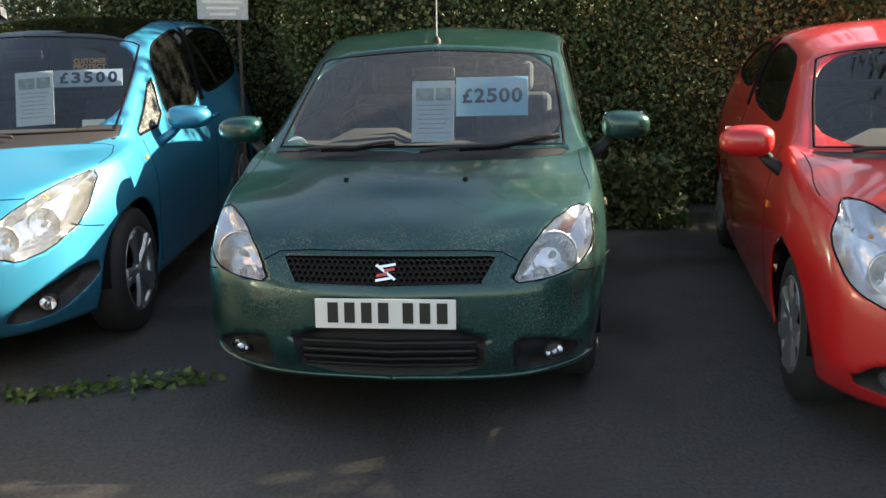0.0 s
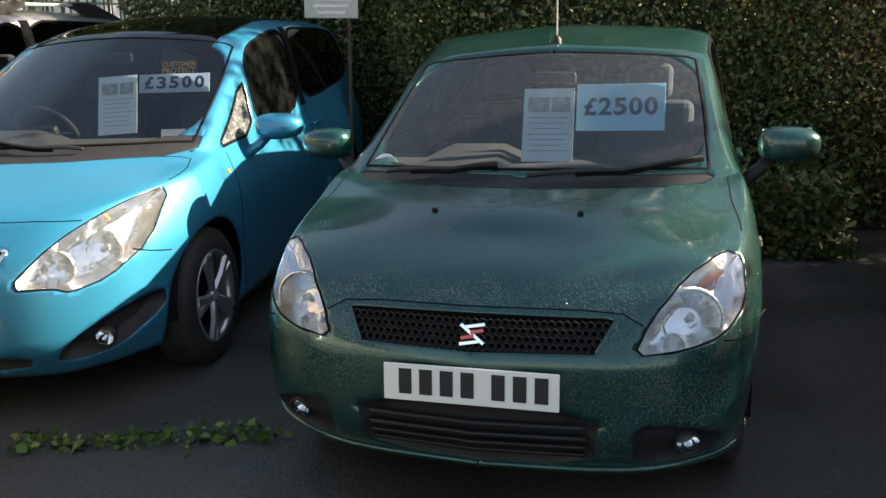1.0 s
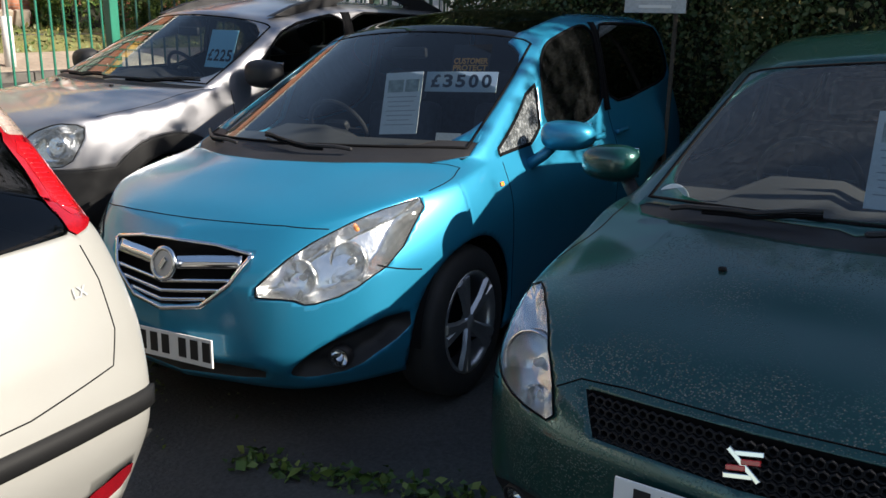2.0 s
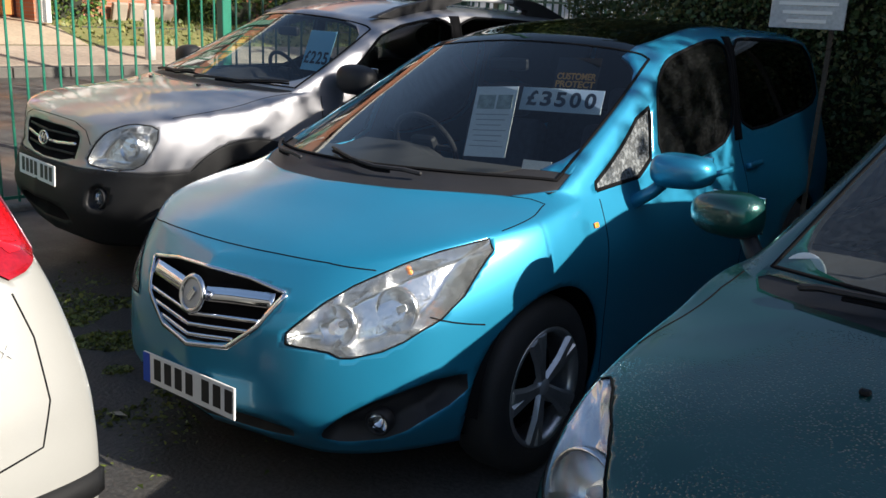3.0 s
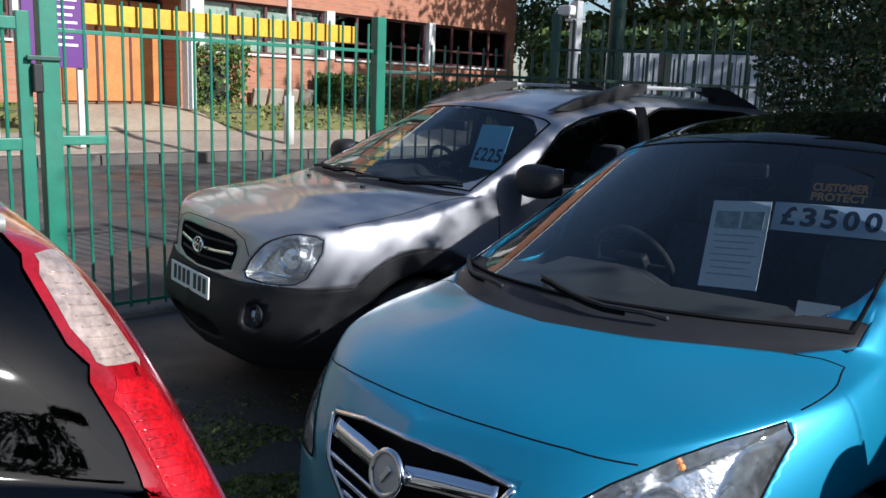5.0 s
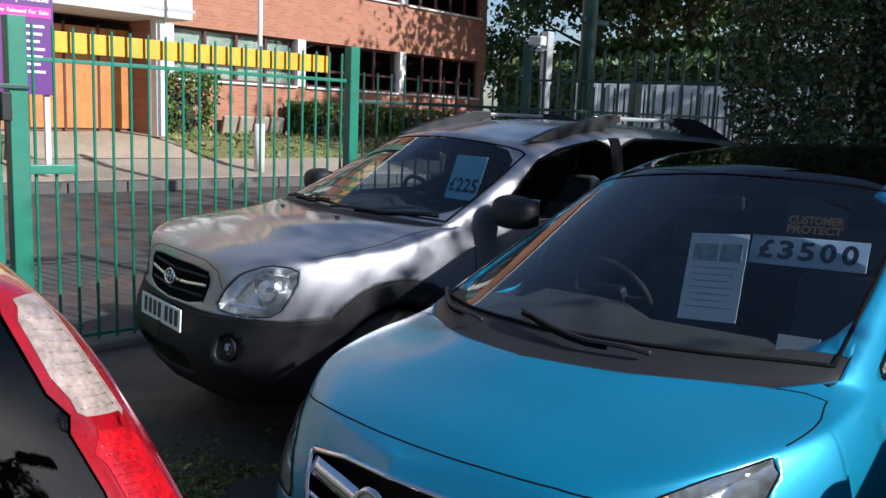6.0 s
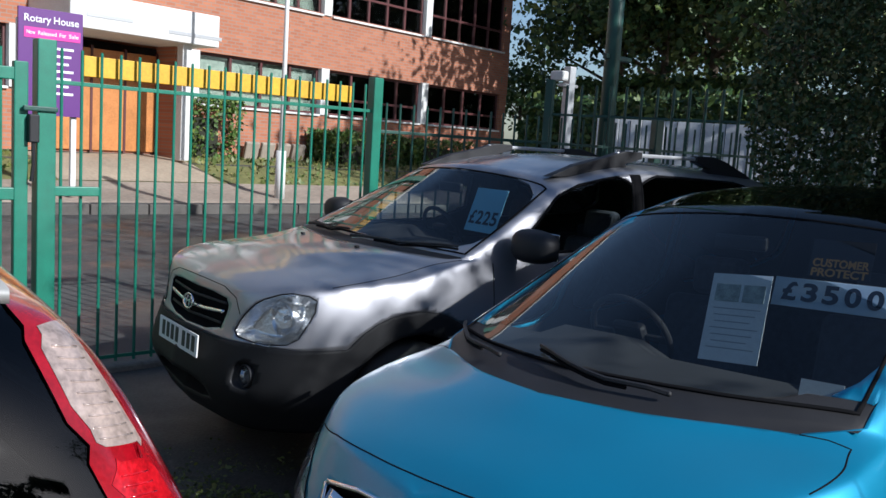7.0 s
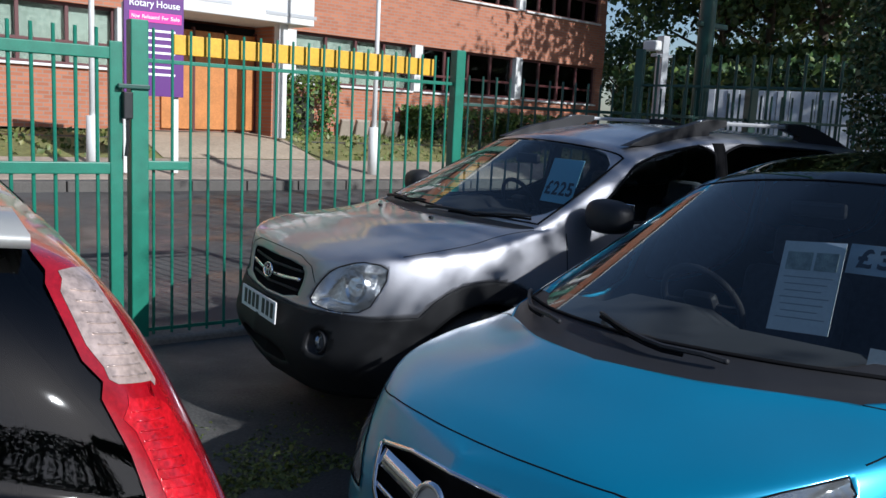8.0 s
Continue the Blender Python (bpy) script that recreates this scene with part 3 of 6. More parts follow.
def build_car(name, s, M, label, paintm, group="cars for sale"):
    sh = Shell(s, **s.get("grid", {}))
    car = thing(name, M, label, "car", group)
    glassm = s.get("glass", WINDOW)
    P = s["panes"]
    cuts = {}
    cuts["windscreen"] = sh.cut("P", [(4.05, 4.06), (4.05, 6.5), (4.93, 6.5), (4.955, 4.12)], round_off=2)
    for key in ("front_window", "rear_window", "quarter_window", "rear_screen"):
        if key in P:
            cuts[key] = sh.cut("P", P[key], round_off=P.get(key + "_round", 2))
    if s.get("dark_roof"):
        cuts["roof_glass"] = sh.cut("P", [(4.9, 4.45), (4.9, 6.5), (6.9, 6.5), (6.9, 4.45)], round_off=0)
    if "scuttle_panel" in s:
        cuts["scuttle_panel"] = sh.cut("P", s["scuttle_panel"], round_off=0)
    sh.p = sh.at(sh.u, sh.v)
    r, ax, wb = s["wheel_r"], s["axle"], s["wheelbase"]
    arch = []
    for cx in (-ax, -ax - wb):
        ra = r + s.get("arch_gap", 0.045)
        poly = [(cx + ra * math.cos(a), r + 0.0 + ra * math.sin(a)) for a in np.linspace(-0.5, math.pi + 0.5, 28)]
        arch.append(sh.cut("S", poly, lambda p: p[..., 1] > 0.55 * s["W"] / 2, 0))
    front = lambda p: p[..., 0] > -1.1
    got = {}
    for key, (kind, poly, rnd) in s["cuts"].items():
        zone = front if not key.startswith("tail") else (lambda p: p[..., 0] < -s["L"] + 0.9)
        got[key] = sh.cut(kind, poly, zone, rnd)
    clad = None
    if "cladding" in s:
        clad = np.zeros(sh.taken.shape, bool)
        for kind, poly, zone in s["cladding"]:
            clad |= sh.cut(kind, poly, zone, 0)[0]
    v, f = sh.faces(~sh.taken, 0.0, 0)
    body = mesh_ob("body", v, f, paintm, car, "", True)
    so = body.modifiers.new("thick", "SOLIDIFY")
    so.thickness, so.offset = 0.012, -1
    if clad is not None:
        v, f = sh.faces(clad, 0.006, 0)
        cl = mesh_ob("cladding", v, f, GREYPLASTIC, car, "unpainted dark grey plastic bumper and sill cladding", True)
        so = cl.modifiers.new("thick", "SOLIDIFY")
        so.thickness, so.offset = 0.015, -1
    # lining, so that the cabin is dark cloth and not paint
    cabin = (~sh.taken) & (sh.u[:-1, :-1, None] > 4.0) & (sh.v[:-1, :-1, None] > 2.6)
    v, f = sh.faces(cabin, -0.03, 0)
    mesh_ob("lining", v, f, TRIM, car, "dark cabin lining", True)
    for key, (g, pol, kind) in cuts.items():
        if key in ("windscreen", "rear_screen", "roof_glass", "scuttle_panel"):
            v, f = sh.faces(g, 0.0 if key != "scuttle_panel" else -0.004, 0)
            m = DARKWINDOW if key == "roof_glass" else BLACK if key == "scuttle_panel" else s.get("screen", WINDOW) if key == "windscreen" else glassm
            pane = mesh_ob(key, v, f, m, car, "", True)
            pane.visible_shadow = key != "windscreen"
            for sd in (1, -1):
                if key in ("windscreen", "rear_screen"):
                    keep = [(4.05, 6.0), (4.05, 4.1), (4.5, 4.1), (4.93, 4.16), (4.945, 4.3), (4.94, 6.0)]
                    strip(sh, "P", keep, 0.012, 0.002, GAP, pane, "seal", sd)
        else:
            for sd in (1, -1):
                v, f = sh.faces(g, -0.004, sd)
                pane = mesh_ob(key, v, f, s.get(key + "_glass", glassm), car, "", True)
                strip(sh, "P", list(map(tuple, pol)), 0.015, 0.003, GAP, pane, "seal", sd, closed=True)
                if key == "rear_window":
                    strip(sh, "P", [(P["pillar"], 3.04), (P["pillar"], 3.5), (P["pillar"], 3.96)], 0.09, 0.0015, GAP, pane, "pillar_trim", sd)
    for k, (g, pol, kind) in enumerate(arch):
        cx = -ax if k == 0 else -ax - wb
        ra = r + 0.05
        for sd in (1, -1):
            bm = bmesh.new()
            n, rows = 20, []
            for yy in (s["W"] / 2 - 0.045, s["W"] / 2 - 0.3):
                rows.append([bm.verts.new((cx + ra * math.cos(a), yy * sd, r + ra * math.sin(a))) for a in np.linspace(0.0, math.pi, n)])
            for e in range(n - 1):
                bm.faces.new((rows[0][e], rows[0][e + 1], rows[1][e + 1], rows[1][e]))
            bm.faces.new(rows[1])
            part("wheel_arch_liner", bm, GAP, car)
            wheel(car, cx, (s["W"] / 2 - s.get("wheel_in", 0.125)) * sd, r, s["rim_r"], *s["spokes"], sd)
    # floor pan
    line = [tuple(q) for q in sh.at(np.linspace(0, 10, 60), np.full(60, 0.0))]
    n = len(line)
    mesh_ob("floor_pan", [(x, y * 0.97, z + 0.01) for x, y, z in line] + [(x, -y * 0.97, z + 0.01) for x, y, z in line], [(k, k + 1, n + k + 1, n + k) for k in range(n - 1)], GAP, car)
    # cabin
    sc, zc = s["scuttle"], s["hood"][4]
    w = s["W"] / 2
    bm = bmesh.new()
    nseg = 14
    rows = []
    for yy in np.linspace(-1, 1, nseg):
        bulge = 0.16 * (1 - abs(yy) ** 2.4)
        prof = [(-sc - 0.12 + bulge * 0.4 - 0.15, zc - 0.03), (-sc - 0.55, zc - 0.0), (-sc - 0.72, zc - 0.04), (-sc - 0.76, zc - 0.2), (-sc - 0.62, zc - 0.5)]
        rows.append([bm.verts.new((x, yy * w * 0.86, z + (0.05 if abs(yy + 0.42) < 0.24 and i in (1, 2) else 0))) for i, (x, z) in enumerate(prof)])
    for a, b in zip(rows, rows[1:]):
        for e in range(4):
            bm.faces.new((a[e], a[e + 1], b[e + 1], b[e]))
    part("dashboard", bm, TRIM, car, "dark moulded dashboard", True)
    sw = Matrix.Translation((-sc - 0.92, -0.37, zc - 0.02)) @ Matrix.Rotation(radians(-62), 4, "Y")
    ring = new("steering_wheel")
    ring.parent, ring.matrix_local = car, sw
    bm = bmesh.new()
    pr = [(0.18 + 0.014 * math.cos(a), 0.014 * math.sin(a)) for a in np.linspace(0, 2 * math.pi, 9)]
    lathe(bm, pr, 36)
    part("ring", bm, BLACK, ring, smooth=True)
    boxed("hub", (0.12, 0.15, 0.05), Matrix(), BLACK, ring, 0.02)
    boxed("spoke", (0.03, 0.34, 0.015), Matrix(), BLACK, ring, 0.004)
    for yy in (-0.37, 0.37):
        seat(car, -sc - 1.25, yy, 0.38)
    boxed("rear_bench", (0.5, w * 1.5, 0.2), Matrix.Translation((-sc - 2.15, 0, 0.5)), SEAT, car, 0.06)
    boxed("rear_backrest", (0.14, w * 1.45, 0.6), Matrix.Translation((-sc - 2.45, 0, 0.8)) @ Matrix.Rotation(radians(-14), 4, "Y"), SEAT, car, 0.05)
    boxed("interior_mirror", (0.03, 0.22, 0.06), Matrix.Translation((-s["top"] + 0.1, 0, s["z_top"] - 0.14)), BLACK, car, 0.015)
    boxed("cabin_floor", (s["L"] * 0.6, w * 1.7, 0.02), Matrix.Translation((-s["L"] * 0.52, 0, 0.3)), TRIM, car)
    for lam in s.get("lamps", ()):
        for sd in (1, -1):
            lamp(sh, car, "headlamp", *lam["geo"], lam["bowls"], sd, lam.get("deep", 0.07), None, lam.get("amber"), got[lam["cut"]])
    for key, material, lift, nm, lab in s.get("inserts", ()):
        side_wise = key.endswith("_side")
        for sd in ((1, -1) if side_wise else (0,)):
            q = sh.view(sh.p, got[key][2])
            _, dist = nearest(q, got[key][1], 1.0)
            v, f = sh.faces(got[key][0], side=sd, depth=np.clip(-dist * 2.5, lift, 0) if lift < 0 else np.full(dist.shape, lift))
            mesh_ob(nm, v, f, material, car, lab, True)
    for kind, pts, width, lift, material, nm, both in s.get("strips", ()):
        for sd in ((1, -1) if both else (1,)):
            strip(sh, kind, pts, width, lift, material, car, nm, sd)
    return car, sh


def on_lot(x, y, heading, level=None):
    """The pose of a car whose nose stands over (x, y), on the lot's cross fall."""
    z, roll = (0.042 * x, -2.4) if level is None else (level, 0)
    return pose(x, y, z, 0, roll, 0) @ pose(0, 0, 0, 0, 0, heading)


TEAL = paint("teal_metallic_paint", (0.012, 0.235, 0.405), 0.5, 0.46, film=0.16)
GREEN = paint("dark_green_metallic_paint", (0.002, 0.055, 0.05), 0.5, 0.28, wet=0.004)
SILVER = paint("silver_metallic_paint", (0.31, 0.31, 0.335), 0.7, 0.42, film=0.12)
RED = paint("red_paint", (0.52, 0.012, 0.014), 0.0, 0.35)
WHITE = paint("pearl_silver_paint", (0.36, 0.36, 0.345), 0.35, 0.38)

MPV = dict(
    L=4.29, W=1.81, H=1.64, axle=0.87, wheelbase=2.64, scuttle=0.74, scuttle_side=1.1, top=1.92, middle=2.7, roof_end=3.92, belt_back=0.0,
    corner=0.85, bow=(0.08, 0.35, 0.04, 0.2), nose=(0.1, 0.0, 0.02, 0.14), tail=(0.1, 0.0, 0.05, 0.15), wide=(0.94, 0.975, 1.0, 0.92),
    rise=[[0.2, 0.2, 0.22, 0.19, 0.19, 0.19, 0.19, 0.2, 0.25, 0.25, 0.25], [0.36, 0.36, 0.38, 0.42, 0.42, 0.42, 0.42, 0.42, 0.42, 0.42, 0.42],
          [0.6, 0.6, 0.63, 0.7, 0.72, 0.74, 0.76, 0.78, 0.75, 0.75, 0.75], [0.79, 0.81, 0.88, 0.93, 0.96, 0.99, 1.05, 1.12, 1.0, 1.0, 1.0]],
    hood=(0.8, 0.87, 0.93, 0.98, 1.02), z_top=1.545, z_end=1.615, rail=0.70, screen_base=0.77, screen_drop=0.02, glass_base=0.2, z_base=1.08,
    wheel_r=0.325, rim_r=0.215, spokes=(5, "double"), dark_roof=True, scuttle_panel=[(3.5, 3.9), (3.32, 5), (3.25, 6.5), (4.1, 6.5), (4.1, 3.9)],
    panes=dict(quarter_window=[(4.12, 3.06), (4.74, 3.05), (4.76, 3.8)], quarter_window_round=1,
               front_window=[(4.82, 3.05), (5.87, 3.05), (5.87, 3.95), (5.14, 3.95), (4.84, 3.82)], front_window_round=2, rear_window=[(5.93, 3.05), (6.9, 3.16), (6.86, 3.85), (6.6, 3.92), (5.93, 3.93)], rear_window_round=2, pillar=5.9),
    rear_window_glass=DARKWINDOW, front_window_glass=SIDEWINDOW, quarter_window_glass=DIRTYWINDOW,
    cuts=dict(lamp=("F", [(0.38, 0.585), (0.54, 0.58), (0.59, 0.555), (0.7, 0.59), (0.8, 0.69), (0.815, 0.9), (0.7, 0.86), (0.53, 0.75)], 1),
              grille=("F", [(-0.3, 0.755), (0.2, 0.75), (0.375, 0.73), (0.31, 0.62), (0.19, 0.535), (-0.3, 0.505)], 1),
              lower=("F", [(-0.3, 0.305), (0.44, 0.315), (0.4, 0.245), (-0.3, 0.225)], 1),
              fog_side=("F", [(0.5, 0.285), (0.62, 0.4), (0.82, 0.5), (0.82, 0.4), (0.7, 0.29), (0.56, 0.265)], 1)),
    lamps=[dict(cut="lamp", geo=("F", None, None), bowls=[(0.55, 0.66, 0.065), (0.69, 0.71, 0.07)], amber=(0.68, 0.82), deep=0.08)],
    inserts=[("grille", GAP, -0.05, "grille_recess", "black grille recess"), ("lower", BLACK, -0.04, "lower_grille", "black lower air intake"), ("fog_side", BLACK, -0.05, "fog_lamp_recess", "black fog lamp recess")],
    strips=[("F", [(-0.36, 0.728), (-0.2, 0.748), (0, 0.755), (0.2, 0.748), (0.36, 0.728)], 0.012, 0.006, CHROME, "grille_edge", False),
            ("F", [(-0.365, 0.725), (-0.3, 0.62), (-0.18, 0.53), (0, 0.508), (0.18, 0.53), (0.3, 0.62), (0.365, 0.725)], 0.016, 0.006, CHROME, "grille_edge", False),
            ("F", [(-0.33, 0.70), (-0.17, 0.69), (0, 0.675), (0.17, 0.69), (0.33, 0.70)], 0.05, 0.004, CHROME, "grille_bar", False),
            ("F", [(-0.3, 0.635), (-0.1, 0.62), (0, 0.612), (0.1, 0.62), (0.3, 0.635)], 0.012, 0.002, CHROME, "grille_bar", False),
            ("F", [(-0.26, 0.597), (-0.1, 0.583), (0, 0.576), (0.1, 0.583), (0.26, 0.597)], 0.012, 0.002, CHROME, "grille_bar", False),
            ("F", [(-0.2, 0.56), (-0.08, 0.548), (0, 0.542), (0.08, 0.548), (0.2, 0.56)], 0.012, 0.002, CHROME, "grille_bar", False),
            ("F", [(0, 0.822), (0.25, 0.825), (0.45, 0.825), (0.6, 0.815)], 0.004, 0.001, GAP, "bonnet_gap", True),
            ("P", [(2.5, 3.02), (3.0, 3.15), (3.45, 3.3), (3.52, 3.6), (3.5, 3.86)], 0.004, 0.001, GAP, "bonnet_gap", True),
            ("P", [(4.3, 0.3), (4.25, 1.2), (4.22, 2), (4.25, 2.9)], 0.0045, 0.001, GAP, "door_gap", True),
            ("P", [(5.9, 0.3), (5.9, 2), (5.9, 3.1)], 0.0045, 0.001, GAP, "door_gap", True),
            ("F", [(0.76, 0.68), (0.8, 0.655), (0.84, 0.63)], 0.005, 0.001, GAP, "bumper_gap", True)])

HATCH = dict(
    L=3.695, W=1.69, H=1.5, axle=0.74, wheelbase=2.39, scuttle=0.83, scuttle_side=1.03, top=1.68, middle=2.3, roof_end=3.15, belt_back=0.0,
    corner=0.895, wheel_in=0.15, bow=(0.04, 0.24, 0.04, 0.2), nose=(0.1, 0.0, 0.01, 0.1), tail=(0.1, 0.0, 0.05, 0.15), wide=(0.96, 0.985, 1.0, 0.91),
    rise=[[0.2, 0.2, 0.22, 0.19, 0.19, 0.19, 0.19, 0.2, 0.25, 0.25, 0.25], [0.36, 0.36, 0.38, 0.4, 0.4, 0.4, 0.4, 0.4, 0.4, 0.4, 0.4],
          [0.56, 0.56, 0.58, 0.64, 0.66, 0.68, 0.7, 0.72, 0.7, 0.7, 0.7], [0.705, 0.715, 0.8, 0.88, 0.96, 0.98, 1.0, 1.02, 0.95, 0.95, 0.95]],
    hood=(0.715, 0.79, 0.85, 0.9, 0.97), z_top=1.415, z_end=1.45, rail=0.655, roof_drop=0.06, screen_base=0.68, screen_drop=0.01, glass_base=0.2, z_base=1.02,
    wheel_r=0.3, rim_r=0.19, spokes=(7, "single"), screen=WETWINDOW, scuttle_panel=[(3.8, 4.0), (3.7, 6.5), (4.02, 6.5), (4.02, 4.0)],
    panes=dict(front_window=[(4.5, 3.12), (5.9, 3.12), (5.9, 3.9), (5.1, 3.9)], rear_window=[(6.0, 3.12), (6.9, 3.2), (6.85, 3.85), (6.0, 3.9)], pillar=5.95),
    cuts=dict(lamp=("F", [(0.455, 0.6), (0.5, 0.69), (0.59, 0.785), (0.7, 0.83), (0.755, 0.81), (0.765, 0.7), (0.7, 0.635), (0.6, 0.61)], 1),
              grille=("F", [(-0.3, 0.70), (0.4, 0.692), (0.345, 0.605), (-0.3, 0.597)], 0),
              lower=("F", [(-0.3, 0.445), (0.37, 0.445), (0.345, 0.24), (-0.3, 0.23)], 1),
              fog_side=("F", [(0.46, 0.4), (0.6, 0.39), (0.72, 0.34), (0.66, 0.255), (0.46, 0.25)], 1)),
    lamps=[dict(cut="lamp", geo=("F", None, None), bowls=[(0.63, 0.695, 0.085), (0.58, 0.63, 0.03)], deep=0.075)],
    inserts=[("grille", GAP, -0.04, "grille_recess", "black grille recess"), ("lower", BLACK, -0.04, "lower_grille", "black lower air intake"), ("fog_side", BLACK, -0.03, "fog_lamp_recess", "black fog lamp recess")],
    strips=[("F", [(0, 0.712), (0.3, 0.712), (0.42, 0.705), (0.48, 0.675)], 0.004, 0.001, GAP, "bonnet_gap", True),
            ("P", [(2.62, 3.02), (3.0, 3.15), (3.6, 3.3), (3.95, 3.5)], 0.004, 0.001, GAP, "bonnet_gap", True),
            ("P", [(4.3, 0.3), (4.25, 1.2), (4.22, 2), (4.25, 2.9)], 0.0045, 0.001, GAP, "door_gap", True),
            ("F", [(0.7, 0.62), (0.8, 0.6), (0.84, 0.6)], 0.005, 0.001, GAP, "bumper_gap", True)]
    + [("F", [(0, 0.222), (0.3, 0.222), (0.52, 0.23), (0.68, 0.245), (0.76, 0.27)], 0.02, 0.014, GREEN, "bumper_lip", True)]
    + [("F", [(-0.33, z), (0, z), (0.33, z)], 0.014, -0.012, BLACK, "intake_slat", False) for z in (0.28, 0.315, 0.35, 0.385)])

SUV = dict(
    L=4.325, W=1.795, H=1.63, axle=0.85, wheelbase=2.63, scuttle=1.0, scuttle_side=1.22, top=1.78, middle=2.6, roof_end=3.95, belt_back=0.0,
    bow=(0.05, 0.26, 0.04, 0.2), nose=(0.1, 0.0, 0.06, 0.1), tail=(0.1, 0.0, 0.05, 0.12), wide=(0.95, 1.0, 0.985, 0.92), corner=0.9,
    rise=[[0.27, 0.27, 0.3, 0.27, 0.27, 0.27, 0.27, 0.27, 0.3, 0.3, 0.3], [0.48, 0.48, 0.48, 0.45, 0.45, 0.45, 0.45, 0.45, 0.45, 0.45, 0.45],
          [0.7, 0.7, 0.72, 0.75, 0.78, 0.8, 0.8, 0.8, 0.75, 0.75, 0.75], [0.9, 0.91, 0.95, 1.0, 1.07, 1.08, 1.1, 1.13, 1.05, 1.05, 1.05]],
    hood=(0.93, 0.98, 1.02, 1.06, 1.09), z_top=1.53, z_end=1.58, rail=0.72, screen_base=0.80, screen_drop=0.01, glass_base=0.18, z_base=1.1,
    wheel_r=0.345, rim_r=0.205, spokes=(5, "single"), scuttle_panel=[(3.85, 4.0), (3.75, 6.5), (4.02, 6.5), (4.02, 4.0)],
    panes=dict(front_window=[(4.4, 3.06), (5.83, 3.06), (5.83, 3.94), (5.08, 3.94)], front_window_round=1, rear_window=[(5.92, 3.06), (6.8, 3.12), (6.75, 3.9), (5.92, 3.94)], rear_window_round=1, pillar=5.875),
    cladding=[("S", [(-0.85 + 0.5 * math.cos(a), 0.345 + 0.5 * math.sin(a)) for a in np.linspace(0, 6.2, 40)], lambda p: p[..., 1] > 0.5),
              ("S", [(-3.48 + 0.5 * math.cos(a), 0.345 + 0.5 * math.sin(a)) for a in np.linspace(0, 6.2, 40)], lambda p: p[..., 1] > 0.5),
              ("F", [(-0.3, 0.672), (0.42, 0.668), (0.6, 0.685), (1.2, 0.69), (1.2, 0.1), (-0.3, 0.1)], lambda p: p[..., 0] > -0.66),
              ("S", [(-0.6, 0.46), (-3.9, 0.46), (-3.9, 0.1), (-0.6, 0.1)], lambda p: p[..., 1] > 0.5)],
    cuts=dict(lamp=("F", [(0.445, 0.705), (0.49, 0.795), (0.57, 0.88), (0.69, 0.935), (0.785, 0.925), (0.80, 0.84), (0.77, 0.71), (0.62, 0.69)], 1),
              grille=("F", [(-0.3, 0.875), (0.33, 0.865), (0.38, 0.82), (0.33, 0.69), (-0.3, 0.68)], 1),
              lower=("F", [(-0.3, 0.46), (0.3, 0.46), (0.34, 0.36), (-0.3, 0.34)], 1),
              fog_side=("F", [(0.52, 0.6), (0.65, 0.6), (0.65, 0.48), (0.52, 0.48)], 2)),
    lamps=[dict(cut="lamp", geo=("F", None, None), bowls=[(0.68, 0.82, 0.075)], deep=0.07)],
    inserts=[("grille", GAP, -0.04, "grille_recess", "black grille recess"), ("lower", GAP, -0.04, "lower_grille", "black lower air intake"), ("fog_side", BLACK, -0.04, "fog_lamp_recess", "round fog lamp recess")],
    strips=[("F", [(-0.34, 0.79), (-0.15, 0.775), (0, 0.775), (0.15, 0.775), (0.34, 0.79)], 0.016, 0.004, CHROME, "grille_bar", False),
            ("F", [(-0.34, 0.83), (0, 0.825), (0.34, 0.83)], 0.012, -0.01, BLACK, "grille_bar", False), ("F", [(-0.32, 0.735), (0, 0.73), (0.32, 0.735)], 0.012, -0.01, BLACK, "grille_bar", False),
            ("P", [(2.2, 3.05), (3.0, 3.25), (3.9, 3.5)], 0.004, 0.001, GAP, "bonnet_gap", True), ("F", [(0, 0.915), (0.3, 0.905), (0.42, 0.87), (0.47, 0.8)], 0.004, 0.001, GAP, "bonnet_gap", True),
            ("P", [(4.3, 0.5), (4.25, 1.2), (4.22, 2), (4.25, 2.9)], 0.0045, 0.001, GAP, "door_gap", True), ("P", [(5.87, 0.5), (5.87, 2), (5.87, 3.1)], 0.0045, 0.001, GAP, "door_gap", True)])

